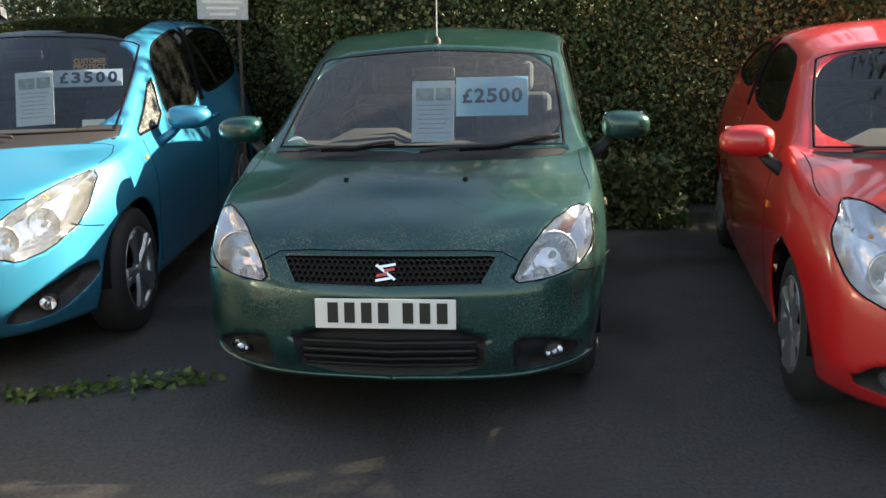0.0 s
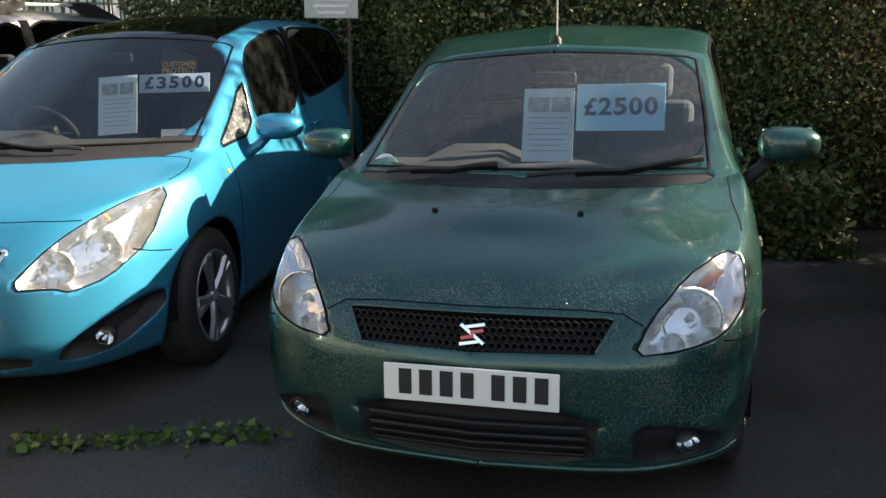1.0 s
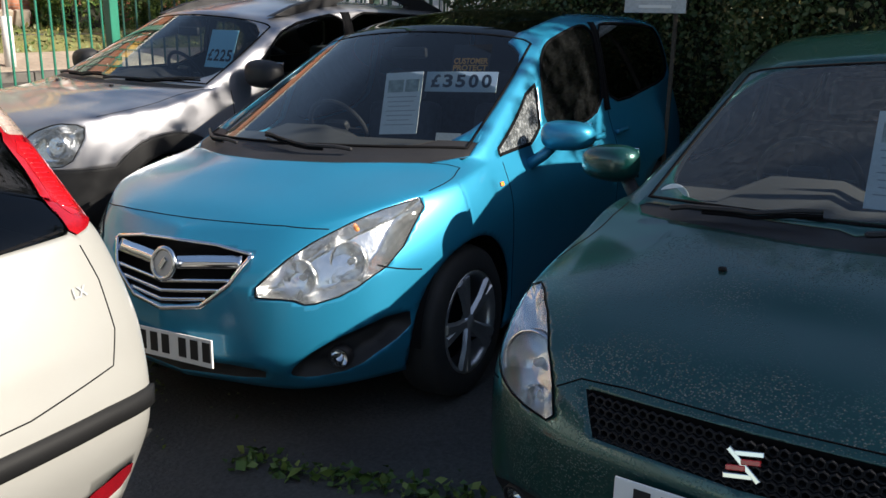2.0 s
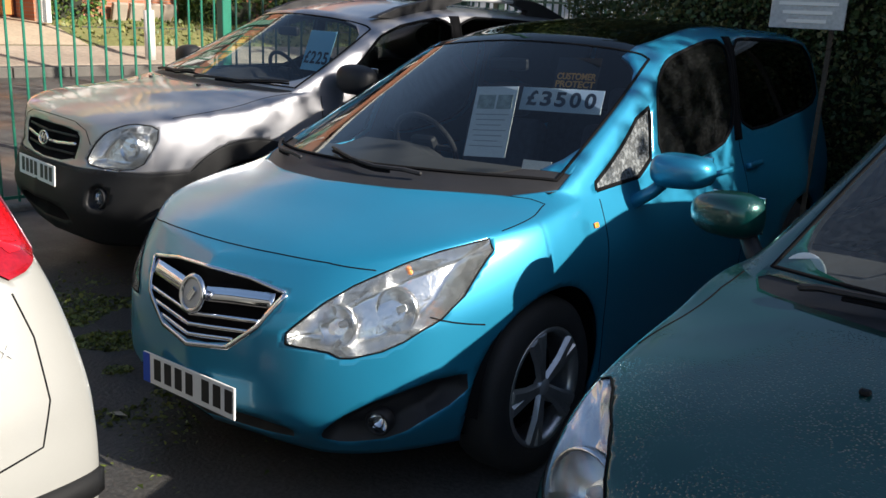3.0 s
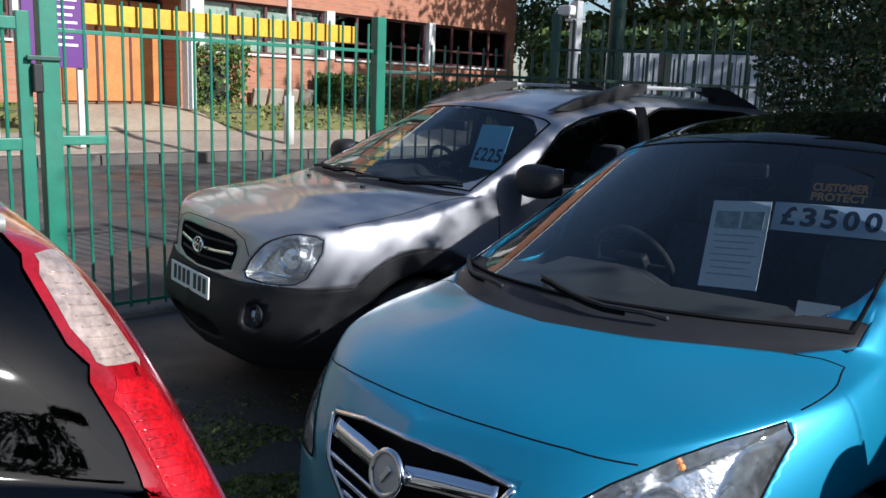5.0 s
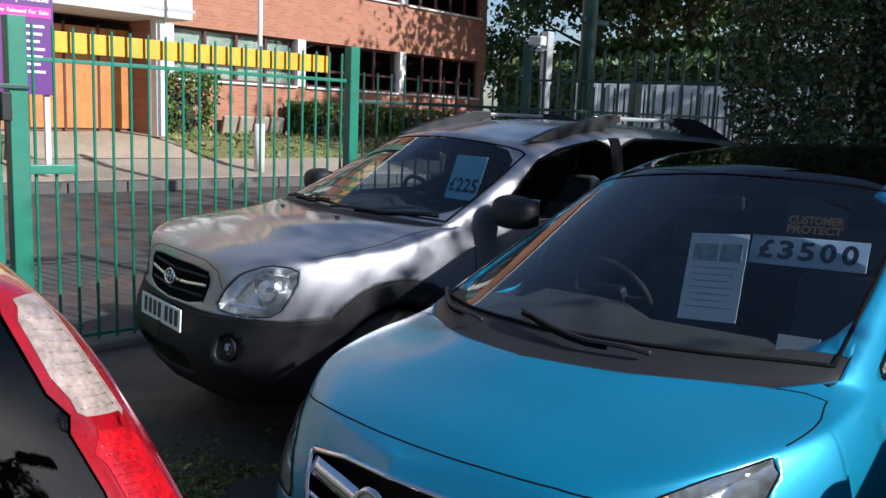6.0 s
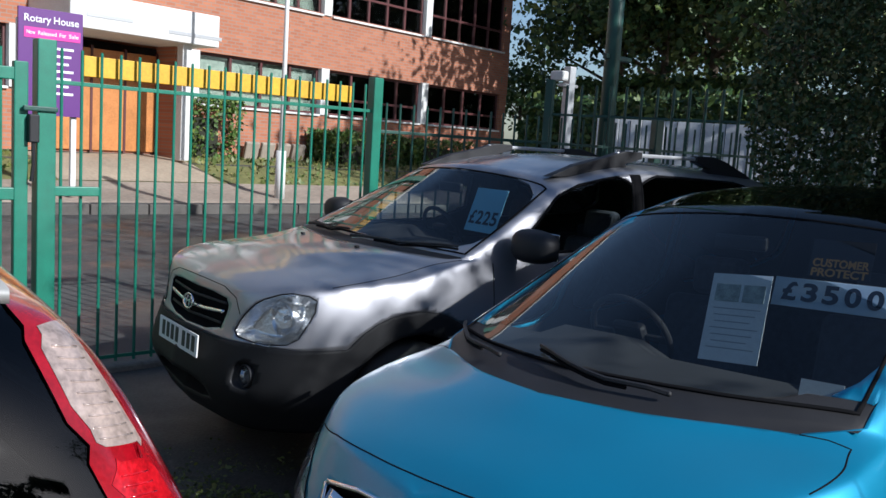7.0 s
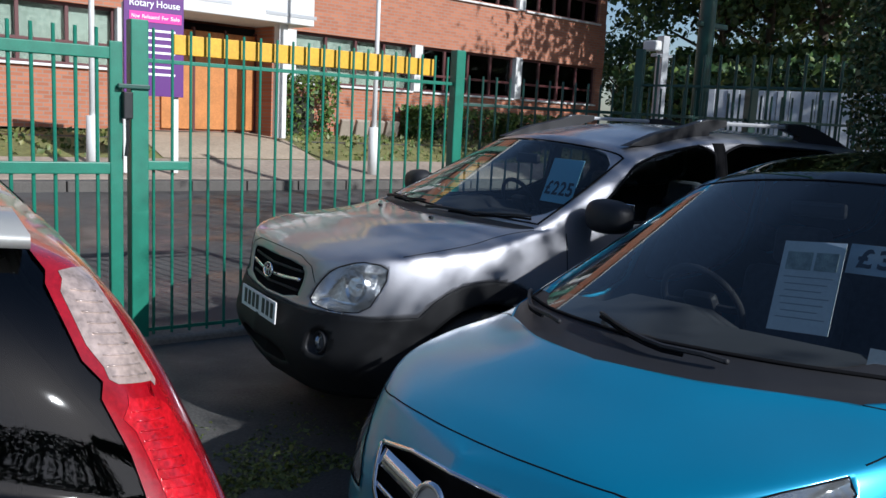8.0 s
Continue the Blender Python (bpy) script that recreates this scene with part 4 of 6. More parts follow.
SMALL = dict(
    corner=0.91, wheel_in=0.15, L=4.0, W=1.737, H=1.488, axle=0.82, wheelbase=2.51, scuttle=0.95, scuttle_side=1.18, top=1.82, middle=2.5, roof_end=3.4, belt_back=0.0,
    bow=(0.07, 0.34, 0.04, 0.2), nose=(0.1, 0.0, 0.02, 0.12), tail=(0.1, 0.0, 0.05, 0.15), wide=(0.94, 0.975, 1.0, 0.92),
    rise=[[0.2, 0.2, 0.22, 0.19, 0.19, 0.19, 0.19, 0.2, 0.25, 0.25, 0.25], [0.36, 0.36, 0.38, 0.4, 0.4, 0.4, 0.4, 0.4, 0.4, 0.4, 0.4],
          [0.56, 0.56, 0.6, 0.66, 0.68, 0.7, 0.72, 0.74, 0.7, 0.7, 0.7], [0.74, 0.75, 0.84, 0.9, 0.97, 1.0, 1.02, 1.05, 0.95, 0.95, 0.95]],
    hood=(0.75, 0.82, 0.88, 0.93, 0.97), z_top=1.4, z_end=1.42, rail=0.63, screen_base=0.73, screen_drop=0.01, glass_base=0.2, z_base=1.02,
    wheel_r=0.305, rim_r=0.195, spokes=(7, "single"), scuttle_panel=[(3.85, 4.0), (3.75, 6.5), (4.02, 6.5), (4.02, 4.0)],
    panes=dict(front_window=[(4.5, 3.12), (5.95, 3.14), (5.9, 3.88), (5.1, 3.9)], rear_window=[(6.1, 3.2), (6.9, 3.35), (6.75, 3.82), (6.05, 3.86)], pillar=6.0),
    cuts=dict(lamp=("F", [(0.47, 0.6), (0.52, 0.76), (0.62, 0.87), (0.74, 0.88), (0.79, 0.76), (0.74, 0.62), (0.6, 0.56)], 2),
              lower=("F", [(-0.3, 0.4), (0.4, 0.4), (0.36, 0.25), (-0.3, 0.24)], 1), fog_side=("F", [(0.5, 0.4), (0.66, 0.4), (0.74, 0.3), (0.55, 0.26)], 1)),
    lamps=[dict(cut="lamp", geo=("F", None, None), bowls=[(0.64, 0.7, 0.07)], amber=(0.68, 0.81), deep=0.07)],
    inserts=[("lower", BLACK, -0.04, "lower_grille", "black lower air intake"), ("fog_side", BLACK, -0.03, "fog_lamp_recess", "black fog lamp recess")],
    strips=[("P", [(2.5, 3.02), (3.0, 3.15), (3.6, 3.3), (3.95, 3.5)], 0.004, 0.001, GAP, "bonnet_gap", True),
            ("P", [(4.3, 0.3), (4.25, 1.2), (4.22, 2), (4.25, 2.9)], 0.0045, 0.001, GAP, "door_gap", True),
            ("P", [(6.0, 0.3), (6.0, 2), (5.98, 3.1)], 0.0045, 0.001, GAP, "door_gap", True)])

FAMILY = dict(
    L=4.34, W=1.84, H=1.497, axle=0.9, wheelbase=2.64, scuttle=1.05, scuttle_side=1.28, top=1.95, middle=2.7, roof_end=3.88, belt_back=0.0,
    bow=(0.07, 0.34, 0.02, 0.1), nose=(0.1, 0.0, 0.02, 0.12), tail=(0.09, 0.0, 0.03, 0.12), wide=(0.94, 0.985, 1.0, 0.94),
    rise=[[0.2, 0.2, 0.22, 0.19, 0.19, 0.19, 0.19, 0.2, 0.25, 0.24, 0.24], [0.36, 0.36, 0.38, 0.42, 0.42, 0.42, 0.42, 0.45, 0.52, 0.52, 0.52],
          [0.58, 0.58, 0.6, 0.66, 0.68, 0.7, 0.72, 0.74, 0.72, 0.72, 0.72], [0.72, 0.73, 0.84, 0.9, 0.97, 0.99, 1.01, 1.04, 1.0, 1.0, 1.0]],
    hood=(0.74, 0.82, 0.88, 0.93, 0.97), z_top=1.4, z_end=1.44, rail=0.705, rear_corner=0.95, glass_w=0.80, screen_base=0.74, screen_drop=0.01, glass_base=0.22, z_base=1.08,
    grid=dict(per_i=(10, 10, 12, 10, 10, 8, 12, 28, 34, 16), per_j=(8, 12, 18, 36, 12, 8)), wheel_r=0.315, rim_r=0.2, spokes=(7, "single"), scuttle_panel=[(3.85, 4.0), (3.75, 6.5), (4.02, 6.5), (4.02, 4.0)],
    panes=dict(front_window=[(4.5, 3.12), (5.7, 3.12), (5.7, 3.9), (5.1, 3.9)], rear_window=[(5.85, 3.12), (6.75, 3.25), (6.6, 3.82), (5.85, 3.9)], pillar=5.775),
    cuts=dict(tail_clear_side=("R", [(0.65, 1.35), (0.692, 1.343), (0.753, 1.207), (0.692, 1.218)], 0),
              tail_core_side=("R", [(0.7, 1.2), (0.757, 1.19), (0.79, 1.12), (0.812, 1.06), (0.8, 1.025), (0.757, 1.027), (0.737, 1.1)], 1),
              tail_red_side=("R", [(0.73, 0.985), (0.715, 1.115), (0.668, 1.23), (0.632, 1.335), (0.612, 1.405), (0.655, 1.41), (0.7, 1.37), (0.735, 1.29), (0.77, 1.23), (0.805, 1.165), (0.842, 1.07), (0.842, 1.03), (0.795, 0.995)], 1),
              tail_screen=("R", [(-0.3, 1.39), (0.57, 1.385), (0.615, 1.385), (0.645, 1.335), (0.68, 1.23), (0.725, 1.115), (0.73, 0.995), (0.4, 0.99), (-0.3, 0.98)], 0),
              tail_fog_side=("R", [(0.62, 0.37), (0.80, 0.40), (0.80, 0.33), (0.62, 0.30)], 1)),
    inserts=[("tail_red_side", REDLENS, 0.006, "tail_lamp", "red ribbed tail lamp lens"), ("tail_core_side", REDCORE, 0.007, "brake_lamp", "bright red ribbed lamp lens"),
             ("tail_clear_side", CLEARLENS, 0.007, "reversing_lamp", "clear ribbed lamp lens"),
             ("tail_screen", DARKWINDOW, 0.002, "rear_screen", "dark heated rear window"), ("tail_fog_side", REDLENS, 0.003, "reflector", "red bumper reflector")],
    strips=[("R", [(0, 0.575), (0.4, 0.575), (0.7, 0.57), (0.86, 0.56)], 0.05, 0.012, GREYPLASTIC, "bumper_strip", True),
            ("R", [(0.748, 0.965), (0.77, 0.88), (0.775, 0.76), (0.745, 0.68), (0.5, 0.645), (0, 0.64)], 0.0035, 0.001, GAP, "tailgate_gap", True),
            ("R", [(0.0, 0.98), (0.4, 0.99), (0.718, 1.005)], 0.007, 0.002, GAP, "rear_screen_seal", True)])

mpv, mpv_shell = build_car("compact_mpv", MPV, on_lot(-2.45, 3.5, -88.5), "metallic teal blue compact MPV with black glass roof", TEAL)
green_car, hatch_shell = build_car("small_hatchback", HATCH, on_lot(-0.2, 3.03, -96), "dark green metallic small hatchback beaded with water", GREEN)
suv, suv_shell = build_car("sport_utility_car", SUV, on_lot(-4.87, 4.1, -95, -0.04), "silver SUV with dark grey plastic cladding and roof bars", SILVER)
red_car, small_shell = build_car("red_hatchback", SMALL, on_lot(2.06, 2.42, -100.5), "bright red three-door hatchback", RED)
pale_car, family_shell = build_car("family_hatchback", FAMILY, on_lot(-5.87, 1.895, 180, 0.0), "pearl silver family hatchback with tall red tail lamps", WHITE)
plate(mpv, *[mpv_shell.spot("F", 0.0, 0.365)[k] for k in (0,)], Vector((1, 0, 0.05)), (0, 0, 1), 7, True)
plate(green_car, hatch_shell.spot("F", 0.0, 0.506)[0] + Vector((0.012, 0, 0)), Vector((1, 0, 0.1)), (0, 0, 1), 7)
plate(suv, suv_shell.spot("F", 0.0, 0.61)[0] + Vector((0.015, 0, 0)), Vector((1, 0, 0.05)), (0, 0, 1), 7)


# ---- ground ----
def ground_z(x, y):
    """Lot with a cross fall, near level by the railings, then the road and a bank rising to the offices."""
    return float(np.interp(x, [-400, -21, -17.4, -15.6, -14.2, -14.19, -7.6, -6.6, -4.2, -2.6, 3, 400], [1.3, 1.1, 0.9, 0.5, 0.36, 0.22, -0.1, -0.03, -0.04, -0.105, 0.126, 0.126]))


ASPHALT = mat("worn_asphalt", (0.05, 0.048, 0.046), 0.62, 0, 0.9, 0.6, 0.004, fine=60, rough_vary=0.34)
xs = sorted(set([-400, -100, -40] + [-21 + 0.2 * k for k in range(0, 37)] + [-14.2, -14.19] + [-13.6 + 0.3 * k for k in range(0, 60)] + [5, 10, 40, 100, 400]))
ys = [-400, -60, -20, -8] + [-4 + 0.4 * k for k in range(0, 40)] + [14, 20, 30, 60, 400]
gv = [(x, y, ground_z(x, y)) for x in xs for y in ys]
gf = [(i * len(ys) + j, (i + 1) * len(ys) + j, (i + 1) * len(ys) + j + 1, i * len(ys) + j + 1) for i in range(len(xs) - 1) for j in range(len(ys) - 1)]
tagged(mesh_ob("ground", gv, gf, ASPHALT, None, "dark damp patched asphalt", True), category="ground", kind="structure")

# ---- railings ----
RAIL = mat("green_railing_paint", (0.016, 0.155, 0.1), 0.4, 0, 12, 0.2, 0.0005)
# Darker copy of RAIL: shade on the farther railings is put into the colour.
DARKRAIL = mat("dark_and_shaded_green_paint", (0.012, 0.06, 0.045), 0.45, 0, 12, 0.2, 0.0005)
YELLOW = mat("yellow_board", (0.62, 0.34, 0.012), 0.5, 0, 5, 0.2)


def railing(m, length, height, spacing, material, label, post_at=(), rails=(0.1, 0.86), bar=0.011):
    f = thing("railing", m, label, "fence", "green railings")
    n = int(length / spacing)
    bm = bmesh.new()
    tube(bm, [(0, 0, 0.03), (0, 0, height - 0.02), (0, 0, height)], bar, 8, 0.8)
    first = part("bar", bm, material, f)
    first.location = (spacing / 2, 0, 0)
    for k in range(1, n):
        b = new("bar", first.data)
        b.parent, b.location = f, (spacing * (k + 0.5), 0, 0)
    for r in rails:
        boxed("rail", (length, 0.012, 0.026), Matrix.Translation((length / 2, 0, height * r)), material, f, 0.003)
    for x in post_at:
        boxed("post", (0.09, 0.09, height + 0.06), Matrix.Translation((x, 0.0, (height + 0.06) / 2)), material, f, 0.008)
    return f


railing(pose(-6.5, 4.02, -0.04, 0, 0, 90), 2.55, 2.08, 0.123, RAIL, "green painted vertical bar railing", (2.5,), rails=(0.045, 0.9))
railing(pose(-6.5, 6.57, -0.04, 0, 0, 75), 6.0, 1.95, 0.123, DARKRAIL, "green vertical bar railing, shade put into its darker colour", (2.9, 5.95), rails=(0.05, 0.88))
gate = thing("gate", pose(-6.5, 4.0, -0.04, 0, 0, 0), "green steel gate with thick frame, chained shut", "gate")
boxed("gate_post", (0.11, 0.11, 2.12), Matrix.Translation((0, -0.02, 1.06)), RAIL, gate, 0.006)
boxed("gate_stile", (0.06, 0.08, 1.95), Matrix.Translation((0.0, -0.16, 1.0)), RAIL, gate, 0.006)
for z in (1.9, 1.18, 0.16):
    boxed("gate_rail", (0.05, 2.4, 0.075), Matrix.Translation((0, -1.35, z)), RAIL, gate, 0.006)
boxed("latch_bar", (0.03, 0.34, 0.06), Matrix.Translation((0.03, 0.14, 1.2)), RAIL, gate, 0.006)
boxed("lock_box", (0.07, 0.06, 0.17), Matrix.Translation((0.05, -0.1, 1.58)), BLACK, gate, 0.008)
boxed("bolt", (0.03, 0.2, 0.03), Matrix.Translation((0.06, -0.06, 1.7)), DARKRAIL, gate, 0.006)
bm = bmesh.new()
tube(bm, [(0.06, -0.1, 1.5), (0.065, -0.1, 1.36), (0.06, -0.11, 1.26)], 0.012, 8)
part("bolt_handle", bm, BLACK, gate)
for k in range(7):
    bm = bmesh.new()
    lathe(bm, [(0.02 + 0.005 * math.cos(a), 0.005 * math.sin(a)) for a in np.linspace(0, 6.283, 7)], 12, Matrix.Translation((0.05, -0.98 + 0.012 * (k % 2), 1.24 - 0.032 * k)) @ Matrix.Rotation(radians(90 * (k % 2)), 4, "Z") @ Matrix.Rotation(radians(90), 4, "X"))
    part("chain_link", bm, CHROME, gate)
for k in range(18):
    bm = bmesh.new()
    tube(bm, [(0, -0.27 - 0.125 * k, 0.12), (0, -0.27 - 0.125 * k, 2.05)], 0.012, 8)
    part("gate_bar", bm, RAIL, gate)
boxed("yellow_board", (0.02, 2.1, 0.13), pose(-6.55, 5.28, 1.95), YELLOW, None, 0.004)
tagged(bpy.data.objects["yellow_board"], "yellow painted board fixed along the railing top", "board")

# ---- offices across the road ----
BRICK = mat("orange_brick", (0.42, 0.15, 0.075), 0.85, 0, 2.0, 0.25, 0.004, fine=40)
nt = BRICK.node_tree
bt = nt.nodes.new("ShaderNodeTexBrick")
tc = nt.nodes.new("ShaderNodeTexCoord")
mp = nt.nodes.new("ShaderNodeMapping")
mp.inputs["Rotation"].default_value = (radians(90), 0, 0)
nt.links.new(tc.outputs["Object"], mp.inputs[0])
nt.links.new(mp.outputs[0], bt.inputs["Vector"])
bt.inputs["Color1"].default_value, bt.inputs["Color2"].default_value, bt.inputs["Mortar"].default_value = (0.4, 0.15, 0.078, 1), (0.31, 0.108, 0.055, 1), (0.26, 0.18, 0.14, 1)
bt.inputs["Scale"].default_value, bt.inputs["Brick Width"].default_value, bt.inputs["Row Height"].default_value, bt.inputs["Mortar Size"].default_value = 1.0, 0.225, 0.075, 0.01
nt.links.new(bt.outputs["Color"], nt.nodes["Principled BSDF"].inputs["Base Color"])
off = thing("office_building", pose(-20.5, 22.5, 1.0, 0, 0, 98), "two-storey orange brick office block with banded windows", "building")
# local x runs from the far corner towards the gate, negative; facade looks along -y of the local frame
boxed("wall", (30, 8, 1.15), Matrix.Translation((-15, 4.0, 0.575)), BRICK, off)
boxed("wall", (30, 8, 1.35), Matrix.Translation((-15, 4.0, 2.3 + 0.675)), BRICK, off)
boxed("wall", (30, 8, 1.5), Matrix.Translation((-15, 4.0, 5.3 + 0.75)), BRICK, off)
boxed("room", (29.6, 7, 1.2), Matrix.Translation((-15, 4.5, 1.7)), TRIM, off)
boxed("room", (29.6, 7.6, 1.7), Matrix.Translation((-15, 4.15, 4.5)), mat("window_blinds", (0.42, 0.43, 0.38), 0.8, 0, 1.4, 0.35), off)



# ---- fittings of the cars ----
def at_frame(p, n, up=(0, 0, 1)):
    n = Vector(n).normalized()
    y = (Vector(up) - n * Vector(up).dot(n)).normalized()
    m = Matrix((y.cross(n), y, n)).transposed().to_4x4()
    m.translation = p
    return m


def fog_lamp(car, sh, a, b, r, back=0.02):
    for sd in (1, -1):
        p, n = sh.spot("F", a, b)
        n = (Vector((1, 0, 0)) * 2 + n).normalized()
        p = p - n * back
        m = at_frame((p.x, p.y * sd, p.z), (n.x, n.y * sd, n.z))
        fl = new("fog_lamp")
        fl.parent = car
        bm = bmesh.new()
        lathe(bm, [(r * 1.2, -0.03), (r * 1.2, 0.008), (r * 1.02, 0.012), (r, 0.0)], 24, m)
        part("bezel", bm, BLACK, fl, smooth=True)
        bm = bmesh.new()
        lathe(bm, [(r * 0.15, -0.03), (r * 0.7, -0.018), (r, 0.0)], 24, m)
        part("bowl", bm, CHROME, fl, smooth=True)
        bm = bmesh.new()
        lathe(bm, [(r, 0.002), (r * 0.6, 0.009), (0.001, 0.012)], 24, m)
        part("lens", bm, LENS, fl, smooth=True)


def wipers(car, sh, arms):
    for u0, v0, u1, v1, s0, s1 in arms:
        w = new("wiper")
        w.parent = car
        pts = []
        for k in range(9):
            f = k / 8
            y = (6 - v0) * s0 * (1 - f) + (6 - v1) * s1 * f
            p, n = sh.spot("P", u0 + (u1 - u0) * f, 6 - abs(y))
            sd = 1 if y >= 0 else -1
            pts.append(Vector((p.x, p.y * sd, p.z)) + Vector((n.x, n.y * sd, n.z)) * (0.03 if 0 < k < 8 else 0.022))
        bm = bmesh.new()
        tube(bm, pts, 0.009, 6, 0.7)
        part("arm", bm, BLACK, w)
        bm = bmesh.new()
        tube(bm, [q - Vector((0, 0, 0.014)) for q in pts[2:]], 0.006, 6)
        part("blade", bm, GAP, w)
        bm = bmesh.new()
        bmesh.ops.create_icosphere(bm, subdivisions=2, radius=0.009, matrix=Matrix.Translation(pts[0]))
        part("spindle", bm, BLACK, w)


def handles(car, sh, spans, z, material):
    for x0, x1 in spans:
        strip(sh, "S", [(x0, z), (x0 - 0.02, z), ((x0 + x1) / 2, z + 0.003), (x1, z + 0.004)], 0.026, 0.03, material, car, "door_handle", 1, deep=-0.008)
        strip(sh, "S", [(x0, z), (x0 - 0.02, z), ((x0 + x1) / 2, z + 0.003), (x1, z + 0.004)], 0.026, 0.03, material, car, "door_handle", -1, deep=-0.008)


def small_box(car, sh, kind, a, b, size, material, name, lift=0.0, side=1, bevel=0.004):
    p, n = sh.spot(kind, a, b)
    m = at_frame((p.x, p.y * side, p.z), (n.x, n.y * side, n.z))
    return boxed(name, size, m @ Matrix.Translation((0, 0, lift)), material, car, bevel)


# teal MPV
for sd in (1, -1):
    door_mirror(mpv, (-1.56, 1.02, 1.04) if sd > 0 else (-1.74, 0.98, 1.0), sd, TEAL, (0.13, 0.25, 0.15))
    small_box(mpv, mpv_shell, "S", -1.16, 0.865, (0.03, 0.02, 0.008), AMBER, "side_repeater", 0.004, sd)
wipers(mpv, mpv_shell, [(3.95, 5.3, 4.06, 4.15, -1, -1), (3.95, 5.2, 4.08, 5.6, 1, -1)])
handles(mpv, mpv_shell, [(-2.25, -2.42), (-2.62, -2.79)], 0.93, TEAL)
fog_lamp(mpv, mpv_shell, 0.67, 0.345, 0.036)
p, n = mpv_shell.spot("F", 0, 0.675)
m = at_frame(p + Vector((0.012, 0, 0)), (1, 0, 0.25))
badge = new("badge")
badge.parent = mpv
bm = bmesh.new()
lathe(bm, [(0.047, -0.015), (0.064, -0.012), (0.068, 0.004), (0.058, 0.012), (0.05, 0.006)], 36, m)
part("ring", bm, CHROME, badge, smooth=True)
bm = bmesh.new()
lathe(bm, [(0.052, 0.002), (0.001, 0.004)], 30, m)
part("disc", bm, LAMPGREY, badge)
boxed("motif", (0.05, 0.022, 0.008), m @ Matrix.Translation((0.003, 0.0, 0.007)) @ Matrix.Rotation(radians(55), 4, "Z"), CHROME, badge, 0.003)

# green hatchback
for sd in (1, -1):
    door_mirror(green_car, (-1.33, 0.96, 1.03), sd, GREEN, (0.12, 0.23, 0.15), True, BLACK)
    p, n = hatch_shell.spot("T", -0.557, 0.25 * sd)
    boxed("washer_jet", (0.016, 0.02, 0.012), Matrix.Translation(p + Vector((0, 0, 0.005))), GREYPLASTIC, green_car, 0.004)
    small_box(green_car, hatch_shell, "S", -0.98, 0.72, (0.05, 0.03, 0.012), CLEARLENS, "side_repeater", 0.006, sd)
wipers(green_car, hatch_shell, [(3.9, 5.9, 4.1, 4.2, 1, 1), (3.9, 4.5, 4.06, 5.75, -1, -1)])
handles(green_car, hatch_shell, [(-2.1, -2.27)], 0.86, GREEN)
fog_lamp(green_car, hatch_shell, 0.615, 0.315, 0.034)
p, n = hatch_shell.spot("P", 5.12, 5.96)
aer = new("aerial")
aer.parent = green_car
bm = bmesh.new()
lathe(bm, [(0.022, -0.005), (0.02, 0.015), (0.009, 0.03), (0.0, 0.034)], 16, Matrix.Translation((p.x, 0, p.z)))
part("base", bm, BLACK, aer, smooth=True)
bm = bmesh.new()
tube(bm, [(p.x, 0, p.z + 0.02), (p.x - 0.04, 0, p.z + 0.38)], 0.0035, 6, 0.6)
part("rod", bm, LAMPGREY, aer)
badge = new("badge")
badge.parent = green_car
p, n = hatch_shell.spot("F", 0, 0.648)
m = at_frame(p + Vector((0.008, 0, 0)), (1, 0, 0.3))
for dx, dy, ang, wd, material in ((0.008, 0.025, 10, 0.06, CHROME), (-0.008, -0.025, 10, 0.06, CHROME), (0.0, 0.0, -38, 0.09, CHROME), (0.014, 0.009, 10, 0.04, REDMARK), (-0.014, -0.009, 10, 0.04, REDMARK)):
    boxed("stroke", (wd, 0.012, 0.008), m @ Matrix.Translation((dx, dy, 0.002 if material is REDMARK else 0)) @ Matrix.Rotation(radians(ang), 4, "Z"), material, badge, 0.002)
bm = bmesh.new()
R = 0.0125
for row in range(7):
    for col in range(-24, 25):
        cy, cz = (col + 0.5 * (row % 2)) * R * 1.78, 0.598 + row * R * 1.5
        if abs(cy) > 0.335 + (cz - 0.6) * 0.6 or cz > 0.69:
            continue
        p, n = hatch_shell.spot("F", cy, cz)
        ring = []
        for rr, dx in ((R * 1.02, -0.006), (R * 0.98, 0.001), (R * 0.72, 0.001), (R * 0.7, -0.008)):
            ring.append([bm.verts.new((p.x + dx - 0.008, cy + rr * math.sin(a), cz + rr * math.cos(a))) for a in np.arange(6) * math.pi / 3])
        for q0, q1 in zip(ring, ring[1:]):
            for e in range(6):
                bm.faces.new((q0[e], q0[(e + 1) % 6], q1[(e + 1) % 6], q1[e]))
part("grille_honeycomb", bm, BLACK, green_car, "black plastic honeycomb grille")

